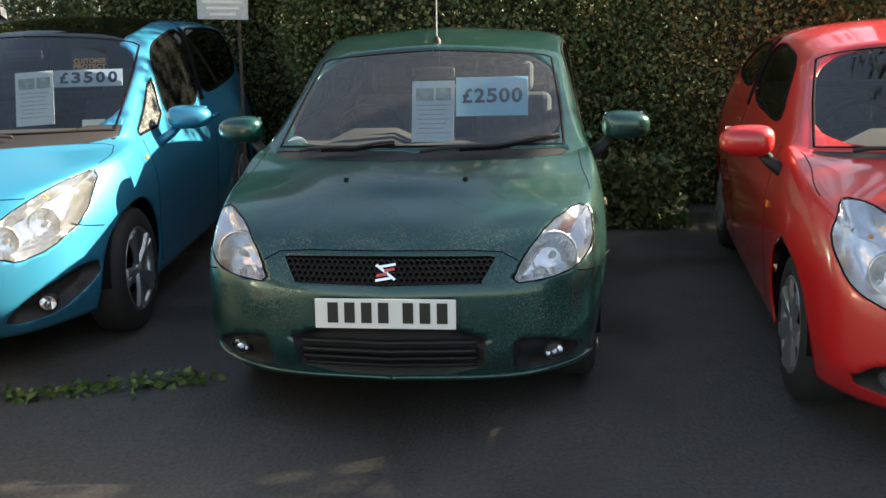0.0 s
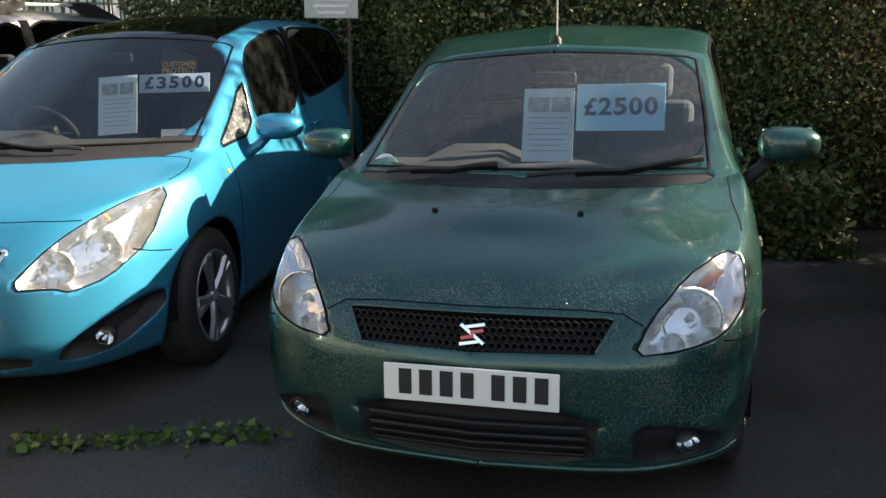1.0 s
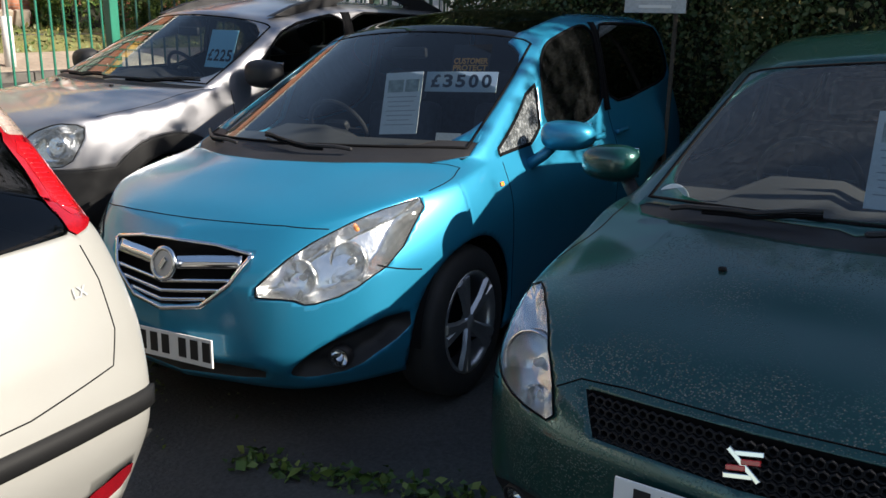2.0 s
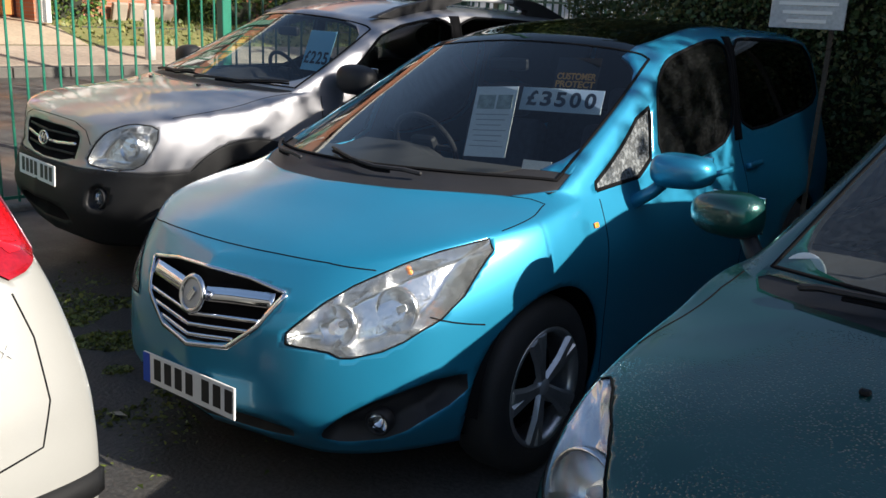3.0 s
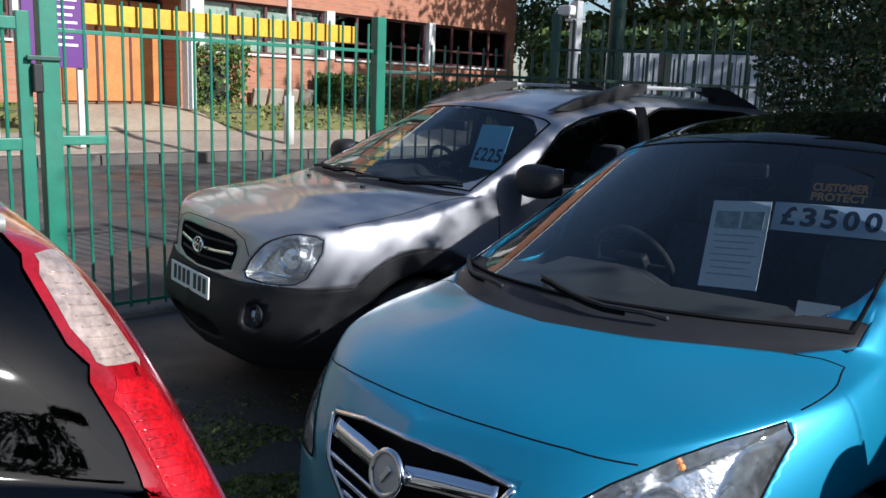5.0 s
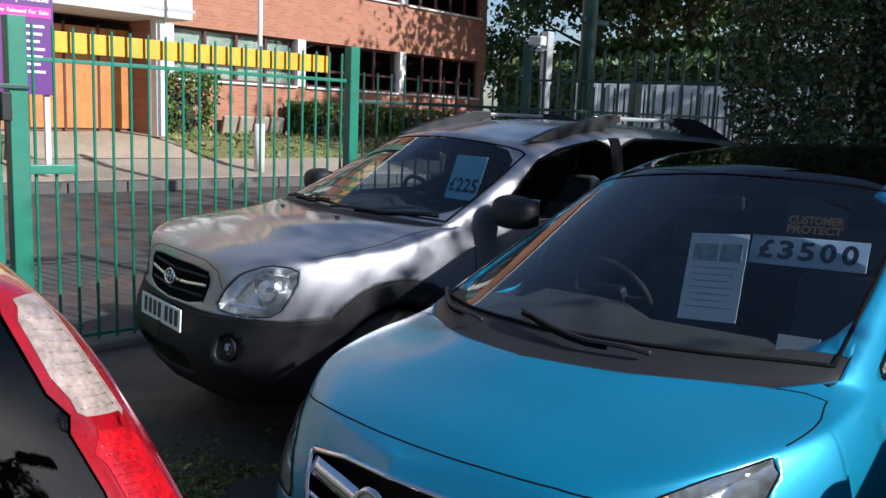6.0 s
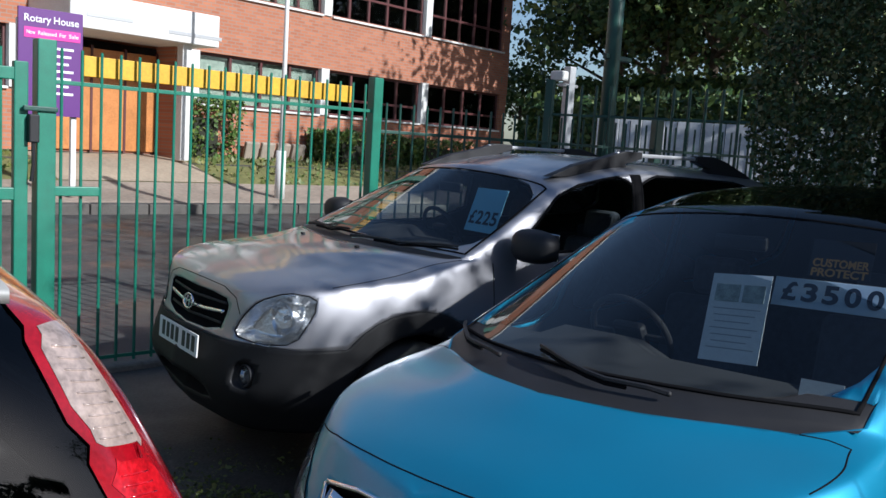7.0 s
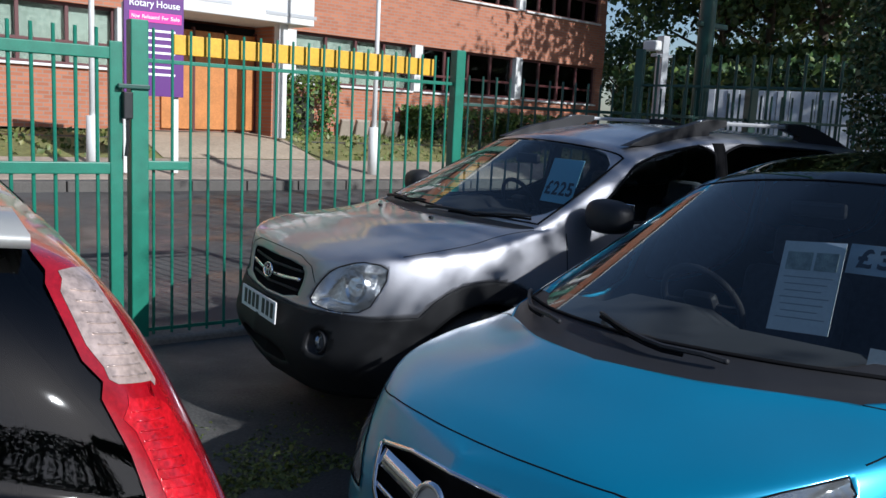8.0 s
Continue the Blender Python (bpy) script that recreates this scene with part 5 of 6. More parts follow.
# silver SUV
for sd in (1, -1):
    door_mirror(suv, (-1.5, 0.98, 1.16), sd, BLACK, (0.14, 0.27, 0.19), False)
    rr = new("roof_bar")
    rr.parent = suv
    boxed("bar", (0.9, 0.034, 0.024), Matrix.Translation((-2.9, 0.6 * sd, 1.652)), LAMPGREY, rr, 0.008)
    for prof in ([(-1.88, 1.50), (-2.1, 1.575), (-2.35, 1.63), (-2.5, 1.672), (-2.66, 1.672), (-2.66, 1.63), (-2.5, 1.6), (-2.55, 1.53)],
                 [(-3.95, 1.49), (-3.75, 1.57), (-3.5, 1.65), (-3.38, 1.674), (-3.2, 1.672), (-3.2, 1.63), (-3.36, 1.6), (-3.3, 1.53)]):
        bm = bmesh.new()
        sides = [[bm.verts.new((x, 0.6 * sd + dy, z)) for x, z in prof] for dy in (-0.03, 0.03)]
        for q in range(len(prof)):
            r2 = (q + 1) % len(prof)
            bm.faces.new((sides[0][q], sides[0][r2], sides[1][r2], sides[1][q]))
        bm.faces.new(sides[0])
        bm.faces.new(sides[1][::-1])
        bmesh.ops.bevel(bm, geom=list(bm.edges), offset=0.006, segments=2, affect="EDGES", profile=0.5)
        part("foot", bm, BLACK, rr)
    small_box(suv, suv_shell, "S", -1.28, 0.80, (0.055, 0.03, 0.012), CLEARLENS, "side_repeater", 0.006, sd)
    p, n = suv_shell.spot("T", -0.85, 0.3 * sd)
    boxed("washer_jet", (0.02, 0.026, 0.014), Matrix.Translation(p + Vector((0, 0, 0.006))), BLACK, suv, 0.005)
wipers(suv, suv_shell, [(3.92, 5.9, 4.08, 4.3, 1, 1), (3.92, 4.5, 4.05, 5.8, -1, -1)])
handles(suv, suv_shell, [(-2.3, -2.47), (-3.1, -3.27)], 0.96, SILVER)
fog_lamp(suv, suv_shell, 0.585, 0.54, 0.045)
p, n = suv_shell.spot("F", 0, 0.785)
m = at_frame(p + Vector((0.012, 0, 0)), (1, 0, 0.15))
badge = new("badge")
badge.parent = suv
bm = bmesh.new()
lathe(bm, [(0.044, -0.006), (0.05, 0.0), (0.044, 0.007), (0.038, 0.0)], 32, m @ Matrix.Diagonal((1.35, 0.82, 1, 1)))
part("ring", bm, CHROME, badge, smooth=True)
for dx in (-0.02, 0.02):
    boxed("stroke", (0.012, 0.05, 0.008), m @ Matrix.Translation((dx, 0, 0)) @ Matrix.Rotation(radians(-15), 4, "Z"), CHROME, badge, 0.002)
boxed("stroke", (0.05, 0.01, 0.008), m @ Matrix.Rotation(radians(15), 4, "Z"), CHROME, badge, 0.002)

# red hatchback
for sd in (1, -1):
    door_mirror(red_car, (-1.22, 0.97, 1.0), sd, RED, (0.13, 0.23, 0.15), True, BLACK)
    small_box(red_car, small_shell, "S", -1.22, 0.72, (0.035, 0.03, 0.008), AMBER, "side_repeater", 0.004, sd)
wipers(red_car, small_shell, [(3.92, 5.9, 4.08, 4.3, 1, 1), (3.92, 4.5, 4.05, 5.8, -1, -1)])
handles(red_car, small_shell, [(-2.3, -2.47)], 0.88, RED)
fog_lamp(red_car, small_shell, 0.62, 0.34, 0.034)

# pearl silver hatchback, seen from behind
p, n = family_shell.spot("R", -0.70, 0.868)
writing("trim_letters", "LX", 0.034, at_frame(p + n * 0.003, n), LAMPGREY, pale_car, 0.001)
p, n = family_shell.spot("R", 0, 0.83)
m = at_frame(p, (-1, 0, 0.1))
boxed("plate_recess", (0.62, 0.2, 0.03), m @ Matrix.Translation((0, 0, 0.0)), WHITE, pale_car, 0.012)
plate(pale_car, p + Vector((-0.02, 0, -0.01)), (-1, 0, 0.1), (0, 0, 1), 7)
p, n = family_shell.spot("R", 0, 1.09)
rw = new("rear_wiper")
rw.parent = pale_car
pts = [Vector((q.x, q.y, q.z)) + nn * 0.022 for q, nn in (family_shell.spot("R", a, b) for a, b in ((0.0, 1.09), (-0.15, 1.1), (-0.3, 1.105), (-0.42, 1.105)))]
bm = bmesh.new()
tube(bm, pts, 0.009, 6, 0.6)
part("arm", bm, BLACK, rw)
bm = bmesh.new()
lathe(bm, [(0.028, -0.01), (0.024, 0.02), (0.0, 0.026)], 16, at_frame(p, n))
part("pivot", bm, BLACK, rw, smooth=True)
for k in range(9):
    for sd in (1, -1):
        z = 1.226 + 0.0125 * k
        strip(family_shell, "R", [(0.697 - (z - 1.218) * 0.33, z), (0.72 - (z - 1.218) * 0.4, z - 0.004), (0.743 - (z - 1.218) * 0.46, z - 0.008)], 0.0022, 0.0085, CLEARLENS, pale_car, "lens_rib", sd, deep=-0.004)
for k in range(13):
    for sd in (1, -1):
        z = 1.045 + 0.0115 * k
        strip(family_shell, "R", [(0.758 - (z - 1.045) * 0.33, z), (0.776 - (z - 1.045) * 0.34, z - 0.003), (0.795 - (z - 1.045) * 0.33, z - 0.006)], 0.0022, 0.0085, REDCORE, pale_car, "lens_rib", sd, deep=-0.004)
for k in range(9):
    strip(family_shell, "R", [(0, 1.1 + k * 0.026), (0.3, 1.1 + k * 0.026), (0.55, 1.1 + k * 0.026)], 0.0016, 0.003, LAMPGREY, pale_car, "heater_wire", 1)
    strip(family_shell, "R", [(0, 1.1 + k * 0.026), (0.3, 1.1 + k * 0.026), (0.55, 1.1 + k * 0.026)], 0.0016, 0.003, LAMPGREY, pale_car, "heater_wire", -1)
bm = bmesh.new()
rows = []
for k in range(13):
    y = -0.62 + 1.24 * k / 12
    x0, z0 = -3.86 + 0.06 * (y / 0.62) ** 2, 1.445 - 0.04 * (y / 0.62) ** 2
    rows.append([bm.verts.new(q) for q in ((x0 + 0.12, y, z0 + 0.006), (x0, y, z0 + 0.016), (x0 - 0.13, y, z0 - 0.004), (x0 - 0.13, y, z0 - 0.022), (x0, y, z0 - 0.03))])
for a, b in zip(rows, rows[1:]):
    for e in range(5):
        bm.faces.new((a[e], a[(e + 1) % 5], b[(e + 1) % 5], b[e]))
part("roof_spoiler", bm, WHITE, pale_car, smooth=True)


# ---- cards in the windscreens ----
def sheet(car, sh, u, v, side, w, h, deep=0.03, tilt=0):
    """An information sheet behind the glass: printed picture and bars of small print."""
    m = car.matrix_world @ card_frame(sh, u, v, side, deep) @ Matrix.Rotation(radians(tilt), 4, "Z")
    t = thing("information_sheet", m, "white printed information sheet behind a windscreen", "paper", "windscreen papers")
    boxed("paper_sheet", (w, h, 0.0015), Matrix(), PAPER, t)
    boxed("picture", (w * 0.42, h * 0.2, 0.001), Matrix.Translation((-w * 0.2, h * 0.28, 0.0015)), PAPERPICTURE, t)
    boxed("picture", (w * 0.36, h * 0.2, 0.001), Matrix.Translation((w * 0.24, h * 0.28, 0.0015)), PAPERPICTURE, t)
    for k in range(7):
        boxed("print_line", (w * (0.8 - 0.1 * (k % 3)), h * 0.012, 0.0006), Matrix.Translation((-w * 0.02 * (k % 3), h * (0.1 - 0.075 * k), 0.0012)), PRINT, t)


def price(car, sh, u, v, side, w, h, text, size, material, deep=0.03, tilt=0, dy=0.0, wide=0.3, fill=0.84):
    m = car.matrix_world @ card_frame(sh, u, v, side, deep) @ Matrix.Rotation(radians(tilt), 4, "Z")
    t = thing("price_card", m, "pale price card with dark digits behind a windscreen", "sign", "windscreen prices")
    boxed("card", (w, h, 0.003), Matrix(), material, t, 0.001)
    step = wide / len(text)
    for k, c in enumerate(text):
        writing("digit", c, size, Matrix.Translation((step * (k + 0.5) - wide / 2, dy, 0.003)), INKBLUE, t, 0.0026, step * fill)
    return t


sheet(mpv, mpv_shell, 4.5, 5.455, 1, 0.21, 0.31, 0.11, 3)
price(mpv, mpv_shell, 4.575, 4.76, 1, 0.38, 0.1, "\u00a33500", 0.085, SIGNPALE, wide=0.34, fill=0.74)
m = mpv.matrix_world @ card_frame(mpv_shell, 4.79, 4.9, 1, 0.05)
st = thing("warranty_sticker", m, "dark sticker with orange lettering behind a windscreen", "sticker")
boxed("backing", (0.21, 0.14, 0.001), Matrix.Translation((0, 0.01, 0)), INK, st)
writing("lettering", "CUSTOMER", 0.04, Matrix.Translation((0, -0.008, 0.002)), ORANGEINK, st, 0.0012, 0.19)
writing("lettering", "PROTECT", 0.04, Matrix.Translation((0, -0.043, 0.002)), ORANGEINK, st, 0.0012, 0.19)
m = mpv.matrix_world @ card_frame(mpv_shell, 4.14, 4.45, 1, 0.04)
nt_ = thing("paper_note", m, "small torn white paper note behind a windscreen", "paper")
boxed("note", (0.12, 0.075, 0.001), Matrix(), PAPER, nt_)
sheet(green_car, hatch_shell, 4.52, 5.92, 1, 0.21, 0.31, 0.11)
price(green_car, hatch_shell, 4.62, 5.12, 1, 0.36, 0.2, "\u00a32500", 0.1, SIGNBLUE, 0.08, wide=0.31)
# Pale paper disc drawn in place of a bright reflection on the glass.
m = green_car.matrix_world @ card_frame(hatch_shell, 4.08, 4.35, -1, 0.03)
reflected = thing("reflection_disc", m, "pale disc put in for a reflecting patch low in the windscreen", "disc")
bm = bmesh.new()
lathe(bm, [(0.0, 0.001), (0.055, 0.001), (0.058, 0.0)], 28)
part("disc", bm, PAPER, reflected)
price(suv, suv_shell, 4.68, 4.95, 1, 0.26, 0.26, "\u00a3225", 0.11, SIGNBLUE, 0.1, dy=-0.05, wide=0.24)


# ---- foliage ----
def leaf_material(name, dark, mid, light):
    m = bpy.data.materials.new(name)
    m.use_nodes = True
    nt = m.node_tree
    p = nt.nodes["Principled BSDF"]
    p.inputs["Roughness"].default_value = 0.55
    g = nt.nodes.new("ShaderNodeNewGeometry")
    r = nt.nodes.new("ShaderNodeValToRGB")
    e = r.color_ramp.elements
    e[0].color, e[1].color = (*dark, 1), (*light, 1)
    e.new(0.6).color = (*mid, 1)
    nt.links.new(g.outputs["Random Per Island"], r.inputs[0])
    nt.links.new(r.outputs[0], p.inputs["Base Color"])
    return m


IVY = leaf_material("ivy_leaves", (0.026, 0.055, 0.016), (0.062, 0.1, 0.03), (0.18, 0.155, 0.055))
BRIGHT = leaf_material("hedge_leaves", (0.03, 0.07, 0.012), (0.07, 0.13, 0.02), (0.16, 0.2, 0.04))
TREE = leaf_material("tree_leaves", (0.022, 0.055, 0.016), (0.055, 0.11, 0.026), (0.15, 0.19, 0.04))
GRASS = leaf_material("grass_blades", (0.05, 0.08, 0.015), (0.1, 0.13, 0.03), (0.22, 0.2, 0.06))
MOSS = leaf_material("moss_tufts", (0.05, 0.075, 0.012), (0.09, 0.12, 0.02), (0.15, 0.16, 0.035))
BARK = mat("bark", (0.09, 0.07, 0.05), 0.9, 0, 4, 0.4, 0.01)
rng = np.random.default_rng(7)


def leaves(name, centres, size, material, parent=None, label="", flat=0.0, spread=0.35):
    """Many small folded leaves, one island each."""
    n = len(centres)
    d = rng.normal(size=(n, 3))
    d[:, 2] = d[:, 2] * (1 - flat) - 0.2
    d /= np.linalg.norm(d, axis=1, keepdims=True)
    a = np.cross(d, rng.normal(size=(n, 3)))
    a /= np.linalg.norm(a, axis=1, keepdims=True)
    nn = np.cross(d, a)
    s = (size * (1 + spread * rng.normal(size=n)).clip(0.4, 2))[:, None]
    tip, mid = centres + d * s, centres + d * s * 0.45
    l, r = mid + a * s * 0.36 + nn * s * 0.12, mid - a * s * 0.36 + nn * s * 0.12
    v = np.stack([centres, l, tip, r], 1).reshape(-1, 3)
    k = np.arange(n)[:, None] * 4
    f = np.concatenate([k + [0, 1, 2], k + [0, 2, 3]])
    me = bpy.data.meshes.new(name)
    me.vertices.add(len(v))
    me.vertices.foreach_set("co", v.ravel())
    me.loops.add(f.size)
    me.loops.foreach_set("vertex_index", f.ravel().astype(np.int32))
    me.polygons.add(len(f))
    me.polygons.foreach_set("loop_start", np.arange(0, f.size, 3, dtype=np.int32))
    me.update(calc_edges=True)
    me.materials.append(material)
    ob = new(name, me)
    if parent:
        ob.parent = parent
    return tagged(ob, label)


def bumpy(p, amp, freq):
    """A soft uneven offset."""
    return amp * np.array([noise.noise(Vector(q) * freq) for q in p])


def hedge(name, lo, hi, count, size, material, label, group="", core=True, lump=0.3):
    """A clipped or wild hedge: leaves crowd near the surface of a lumpy block over a dark core put in for inner shade.
    """
    lo, hi = np.array(lo, float), np.array(hi, float)
    h = thing(name, Matrix.Translation(((lo[0] + hi[0]) / 2, (lo[1] + hi[1]) / 2, lo[2])), label, "hedge", group)
    off = np.array(h.matrix_world.translation)
    q = rng.uniform(size=(count, 3))
    side = rng.choice(5, count, p=(0.14, 0.08, 0.52, 0.08, 0.18))
    t = rng.uniform(size=count) ** 2 * 0.34
    dim = hi - lo
    for k, (ax, end) in enumerate(((0, 0), (0, 1), (1, 0), (1, 1), (2, 1))):
        m = side == k
        dep = t[m] * min(1.0, 0.9 / dim[ax]) if dim[ax] > 0.9 else t[m]
        q[m, ax] = dep if end == 0 else 1 - dep
    p = lo + q * dim
    w = bumpy(p[::1], lump, 1.3 / max(dim.min(), 0.6))
    c = (lo + hi) / 2
    out = p - c
    out[:, 2] *= 0.5
    p = p + out / (np.linalg.norm(out, axis=1, keepdims=True) + 1e-6) * w[:, None]
    p[:, 2] = np.maximum(p[:, 2], lo[2] + 0.01)
    p[:, 1] = np.where(p[:, 1] < lo[1], lo[1] + rng.uniform(size=count) * 0.12, p[:, 1])
    leaves("foliage", p - off, size, material, h)
    # Near-black block inside: stands for shade among the leaves and stops light.
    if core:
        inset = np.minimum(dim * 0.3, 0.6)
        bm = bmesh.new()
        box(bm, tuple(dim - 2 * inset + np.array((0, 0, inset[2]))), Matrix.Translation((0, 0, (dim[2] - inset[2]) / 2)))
        part("shade_core", bm, mat("hedge_inner_shade", (0.02, 0.022, 0.012), 0.9, 0, 5, 0.4), h)
    return h


def tree(x, y, z, height, radius, count, size, label, leaf=None, low=0.35):
    t = thing("tree", Matrix.Translation((x, y, z)), label, "tree", "background trees")
    bm = bmesh.new()
    r0 = height * 0.022
    tube(bm, [(0, 0, 0), (0.05, 0.02, height * 0.25), (-0.05, 0.05, height * 0.5), (0, 0, height * 0.8)], r0, 9, 0.35)
    part("trunk", bm, BARK, t, smooth=True)
    clumps = []
    for k in range(13):
        a, e = k * 2.4 + rng.uniform(-0.3, 0.3), rng.uniform(0.25, 1.0)
        tip = np.array((math.cos(a) * radius * (1.1 - 0.55 * e) * rng.uniform(0.6, 1), math.sin(a) * radius * (1.1 - 0.55 * e) * rng.uniform(0.6, 1), height * (low + (0.95 - low) * e)))
        bm = bmesh.new()
        tube(bm, [(0, 0, height * (0.25 + 0.4 * e)), tuple(tip * (0.5, 0.5, 0.85)), tuple(tip)], r0 * 0.4, 6, 0.3)
        part("limb", bm, BARK, t, smooth=True)
        for _ in range(6):
            clumps.append(tip + rng.normal(size=3) * radius * 0.22)
    clumps = np.array(clumps)
    p = clumps[rng.integers(0, len(clumps), count)] + rng.normal(size=(count, 3)) * radius * 0.16
    leaves("crown", p, size, leaf or TREE, t)
    return t


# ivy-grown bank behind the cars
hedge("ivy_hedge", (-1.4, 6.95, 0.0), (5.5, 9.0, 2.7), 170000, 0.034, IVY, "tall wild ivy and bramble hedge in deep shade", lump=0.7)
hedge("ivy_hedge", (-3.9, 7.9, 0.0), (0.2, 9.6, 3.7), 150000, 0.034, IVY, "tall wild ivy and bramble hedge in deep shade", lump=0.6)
tree(-11.5, 23.6, 0.6, 9.5, 3.4, 8000, 0.2, "tall broadleaf tree behind the railings")
tree(-18.7, 30.0, 1.0, 10.5, 3.8, 7000, 0.24, "tall broadleaf tree beside the offices")
tree(-18.6, 25.8, 0.8, 8.5, 3.0, 9000, 0.2, "tall broadleaf tree behind the railings")
tree(-15.3, 26.0, 0.6, 10.0, 3.6, 10000, 0.2, "tall broadleaf tree behind the railings")
tree(-6.0, 20.5, 0.5, 9.0, 3.6, 10000, 0.2, "tall broadleaf tree behind the railings")
tree(-17.6, 26.8, 1.0, 9.0, 3.2, 8000, 0.22, "tall broadleaf tree beside the offices")
tree(-19.0, 33.0, 1.0, 11.0, 4.5, 6000, 0.3, "tall broadleaf tree beside the offices")
# The paler leaf colour stands in for sun on this tree.
tree(-25.2, 28.2, 1.0, 4.6, 1.7, 3500, 0.16, "broadleaf tree beside the offices, sunlight put into its paler leaves", BRIGHT)
# Out of view: hedge added so that its shadow falls on the near asphalt.
hedge("shade_hedge", (6.0, -3.5, 0.1), (7.4, 4.95, 4.6), 42000, 0.07, IVY, "unseen tall hedge added to shade the lot", lump=0.1)
# Out of view: one bough added to keep sun off the green bonnet's middle.
shade_bough = thing("tree", Matrix.Translation((6.7, 4.2, 0.1)), "unseen leaning tree, its bough added to shade the green bonnet", "tree", "background trees")
bm = bmesh.new()
tube(bm, [(0, 0, 0), (0.03, 0.05, 2.2), (0, 0.3, 4.2), (-0.1, 0.75, 4.75), (-0.1, 1.25, 4.9), (-0.12, 1.75, 4.95)], 0.07, 8, 0.25)
part("trunk", bm, BARK, shade_bough, smooth=True)
q = rng.uniform(size=2600)
leaves("crown", np.stack([-0.1 + 0.12 * rng.normal(size=2600), 0.95 + 0.95 * q, 4.84 + 0.1 * q + 0.085 * rng.normal(size=2600)], 1), 0.07, TREE, shade_bough)
# Crown out of view, added to throw leaf dapples over the SUV.
tree(3.6, 7.7, 0.3, 6.3, 1.3, 3600, 0.08, "unseen sparse tree added to dapple the silver SUV with shade")
tree(0.5, 12.5, 0.5, 7.0, 3.0, 7000, 0.18, "dark broadleaf tree behind the hedge")

hedge("understorey", (-13.5, 15.5, 0.2), (-5.0, 17.0, 2.7), 14000, 0.14, TREE, "dark shrubs massed behind the railings", lump=0.5)

hedge("ivy_mound", (0.85, 6.3, 0.03), (1.75, 7.2, 0.55), 5000, 0.05, IVY, "low trailing ivy spilling over the asphalt edge", lump=0.15)

hedge("understorey", (-19.0, 24.2, 0.9), (-12.0, 25.8, 3.9), 12000, 0.2, TREE, "dark shrubs massed behind the railings", lump=0.8)

# weeds along a crack, moss and litter on the asphalt
n = 300
f = rng.uniform(size=n)
p = np.stack([-2.05 + f * 1.0 + rng.normal(size=n) * 0.03, 3.43 + f * 0.2 + rng.normal(size=n) * 0.035, np.zeros(n)], 1)
p[:, 2] = [ground_z(a, b) + 0.005 for a, b, _ in p]
p[:, 2] += rng.uniform(size=n) * 0.05 * (0.4 + 0.6 * np.abs(np.sin(f * 13)))
tagged(leaves("weeds", p, 0.036, BRIGHT, flat=0.5), "low green weeds growing along an asphalt crack", "weeds", kind="stuff")
n = 26000
p = np.stack([rng.normal(size=n) * 0.42 - 3.72, rng.normal(size=n) * 0.4 + 3.75, np.zeros(n)], 1)
keep = bumpy(p, 1.0, 3.2) > -0.05
p = p[keep]
p[:, 2] = [ground_z(a, b) + 0.001 for a, b, _ in p]
tagged(leaves("moss", p, 0.02, MOSS, flat=0.6), "patchy dark green moss on damp asphalt", "moss", kind="stuff")
DEAD = mat("dead_leaf", (0.35, 0.32, 0.26), 0.8, 0, 20, 0.2)
for x, y, a in ((-3.05, 3.55, 20), (-2.95, 3.35, 70), (-3.45, 3.1, 130)):
    bm = bmesh.new()
    vs = [bm.verts.new(q) for q in ((-0.04, 0, 0.002), (0, 0.018, 0.008), (0.045, 0.004, 0.004), (0.005, -0.02, 0.01), (0.002, 0, 0.001))]
    for q0, q1 in ((0, 1), (1, 2), (2, 3), (3, 0)):
        bm.faces.new((vs[q0], vs[q1], vs[4]))
    ob = part("fallen_leaf", bm, DEAD)
    ob.matrix_world = pose(x, y, ground_z(x, y) + 0.006, 0, 0, a)
    tagged(ob, "dry pale fallen leaf on damp asphalt", "leaf", "fallen leaves")

# ---- across the road ----
STONE = mat("pale_stone", (0.3, 0.25, 0.2), 0.85, 0, 4, 0.2, 0.002)
# Concrete darkened: the shadow line along the road edge is in the colour.
KERB = mat("shadowed_kerb_concrete", (0.085, 0.078, 0.07), 0.85, 0, 3, 0.25, 0.002)
PAVE = mat("worn_pavement", (0.27, 0.22, 0.175), 0.85, 0, 1.2, 0.3, 0.003)
PATHM = mat("entrance_path", (0.34, 0.275, 0.2), 0.85, 0, 1.5, 0.25, 0.002)
TURF = mat("dry_turf", (0.14, 0.14, 0.045), 0.95, 0, 1.5, 0.4, 0.01)
SOILM = mat("footing_concrete", (0.16, 0.15, 0.13), 0.9, 0, 3, 0.3, 0.004)


def apron(name, x0, x1, y0, y1, lift, material, label, n=12):
    v, f = [], []
    for i in range(n + 1):
        for j in range(3):
            x, y = x0 + (x1 - x0) * i / n, y0 + (y1 - y0) * j / 2
            v.append((x, y, ground_z(x, y) + lift))
    for i in range(n):
        for j in range(2):
            f.append((i * 3 + j, i * 3 + 3 + j, i * 3 + 4 + j, i * 3 + 1 + j))
    return tagged(mesh_ob(name, v, f, material, None, label, True), category=name.split("_")[0], kind="structure")


apron("pavement", -16.0, -14.18, -40, 60, 0.006, PAVE, "worn grey-brown pavement across the road")
apron("turf", -20.4, -16.0, -40, 60, 0.006, TURF, "dry mown grass bank before the offices")
apron("path", -20.6, -16.0, 7.2, 10.2, 0.02, PATHM, "pale paved entrance path to the offices")
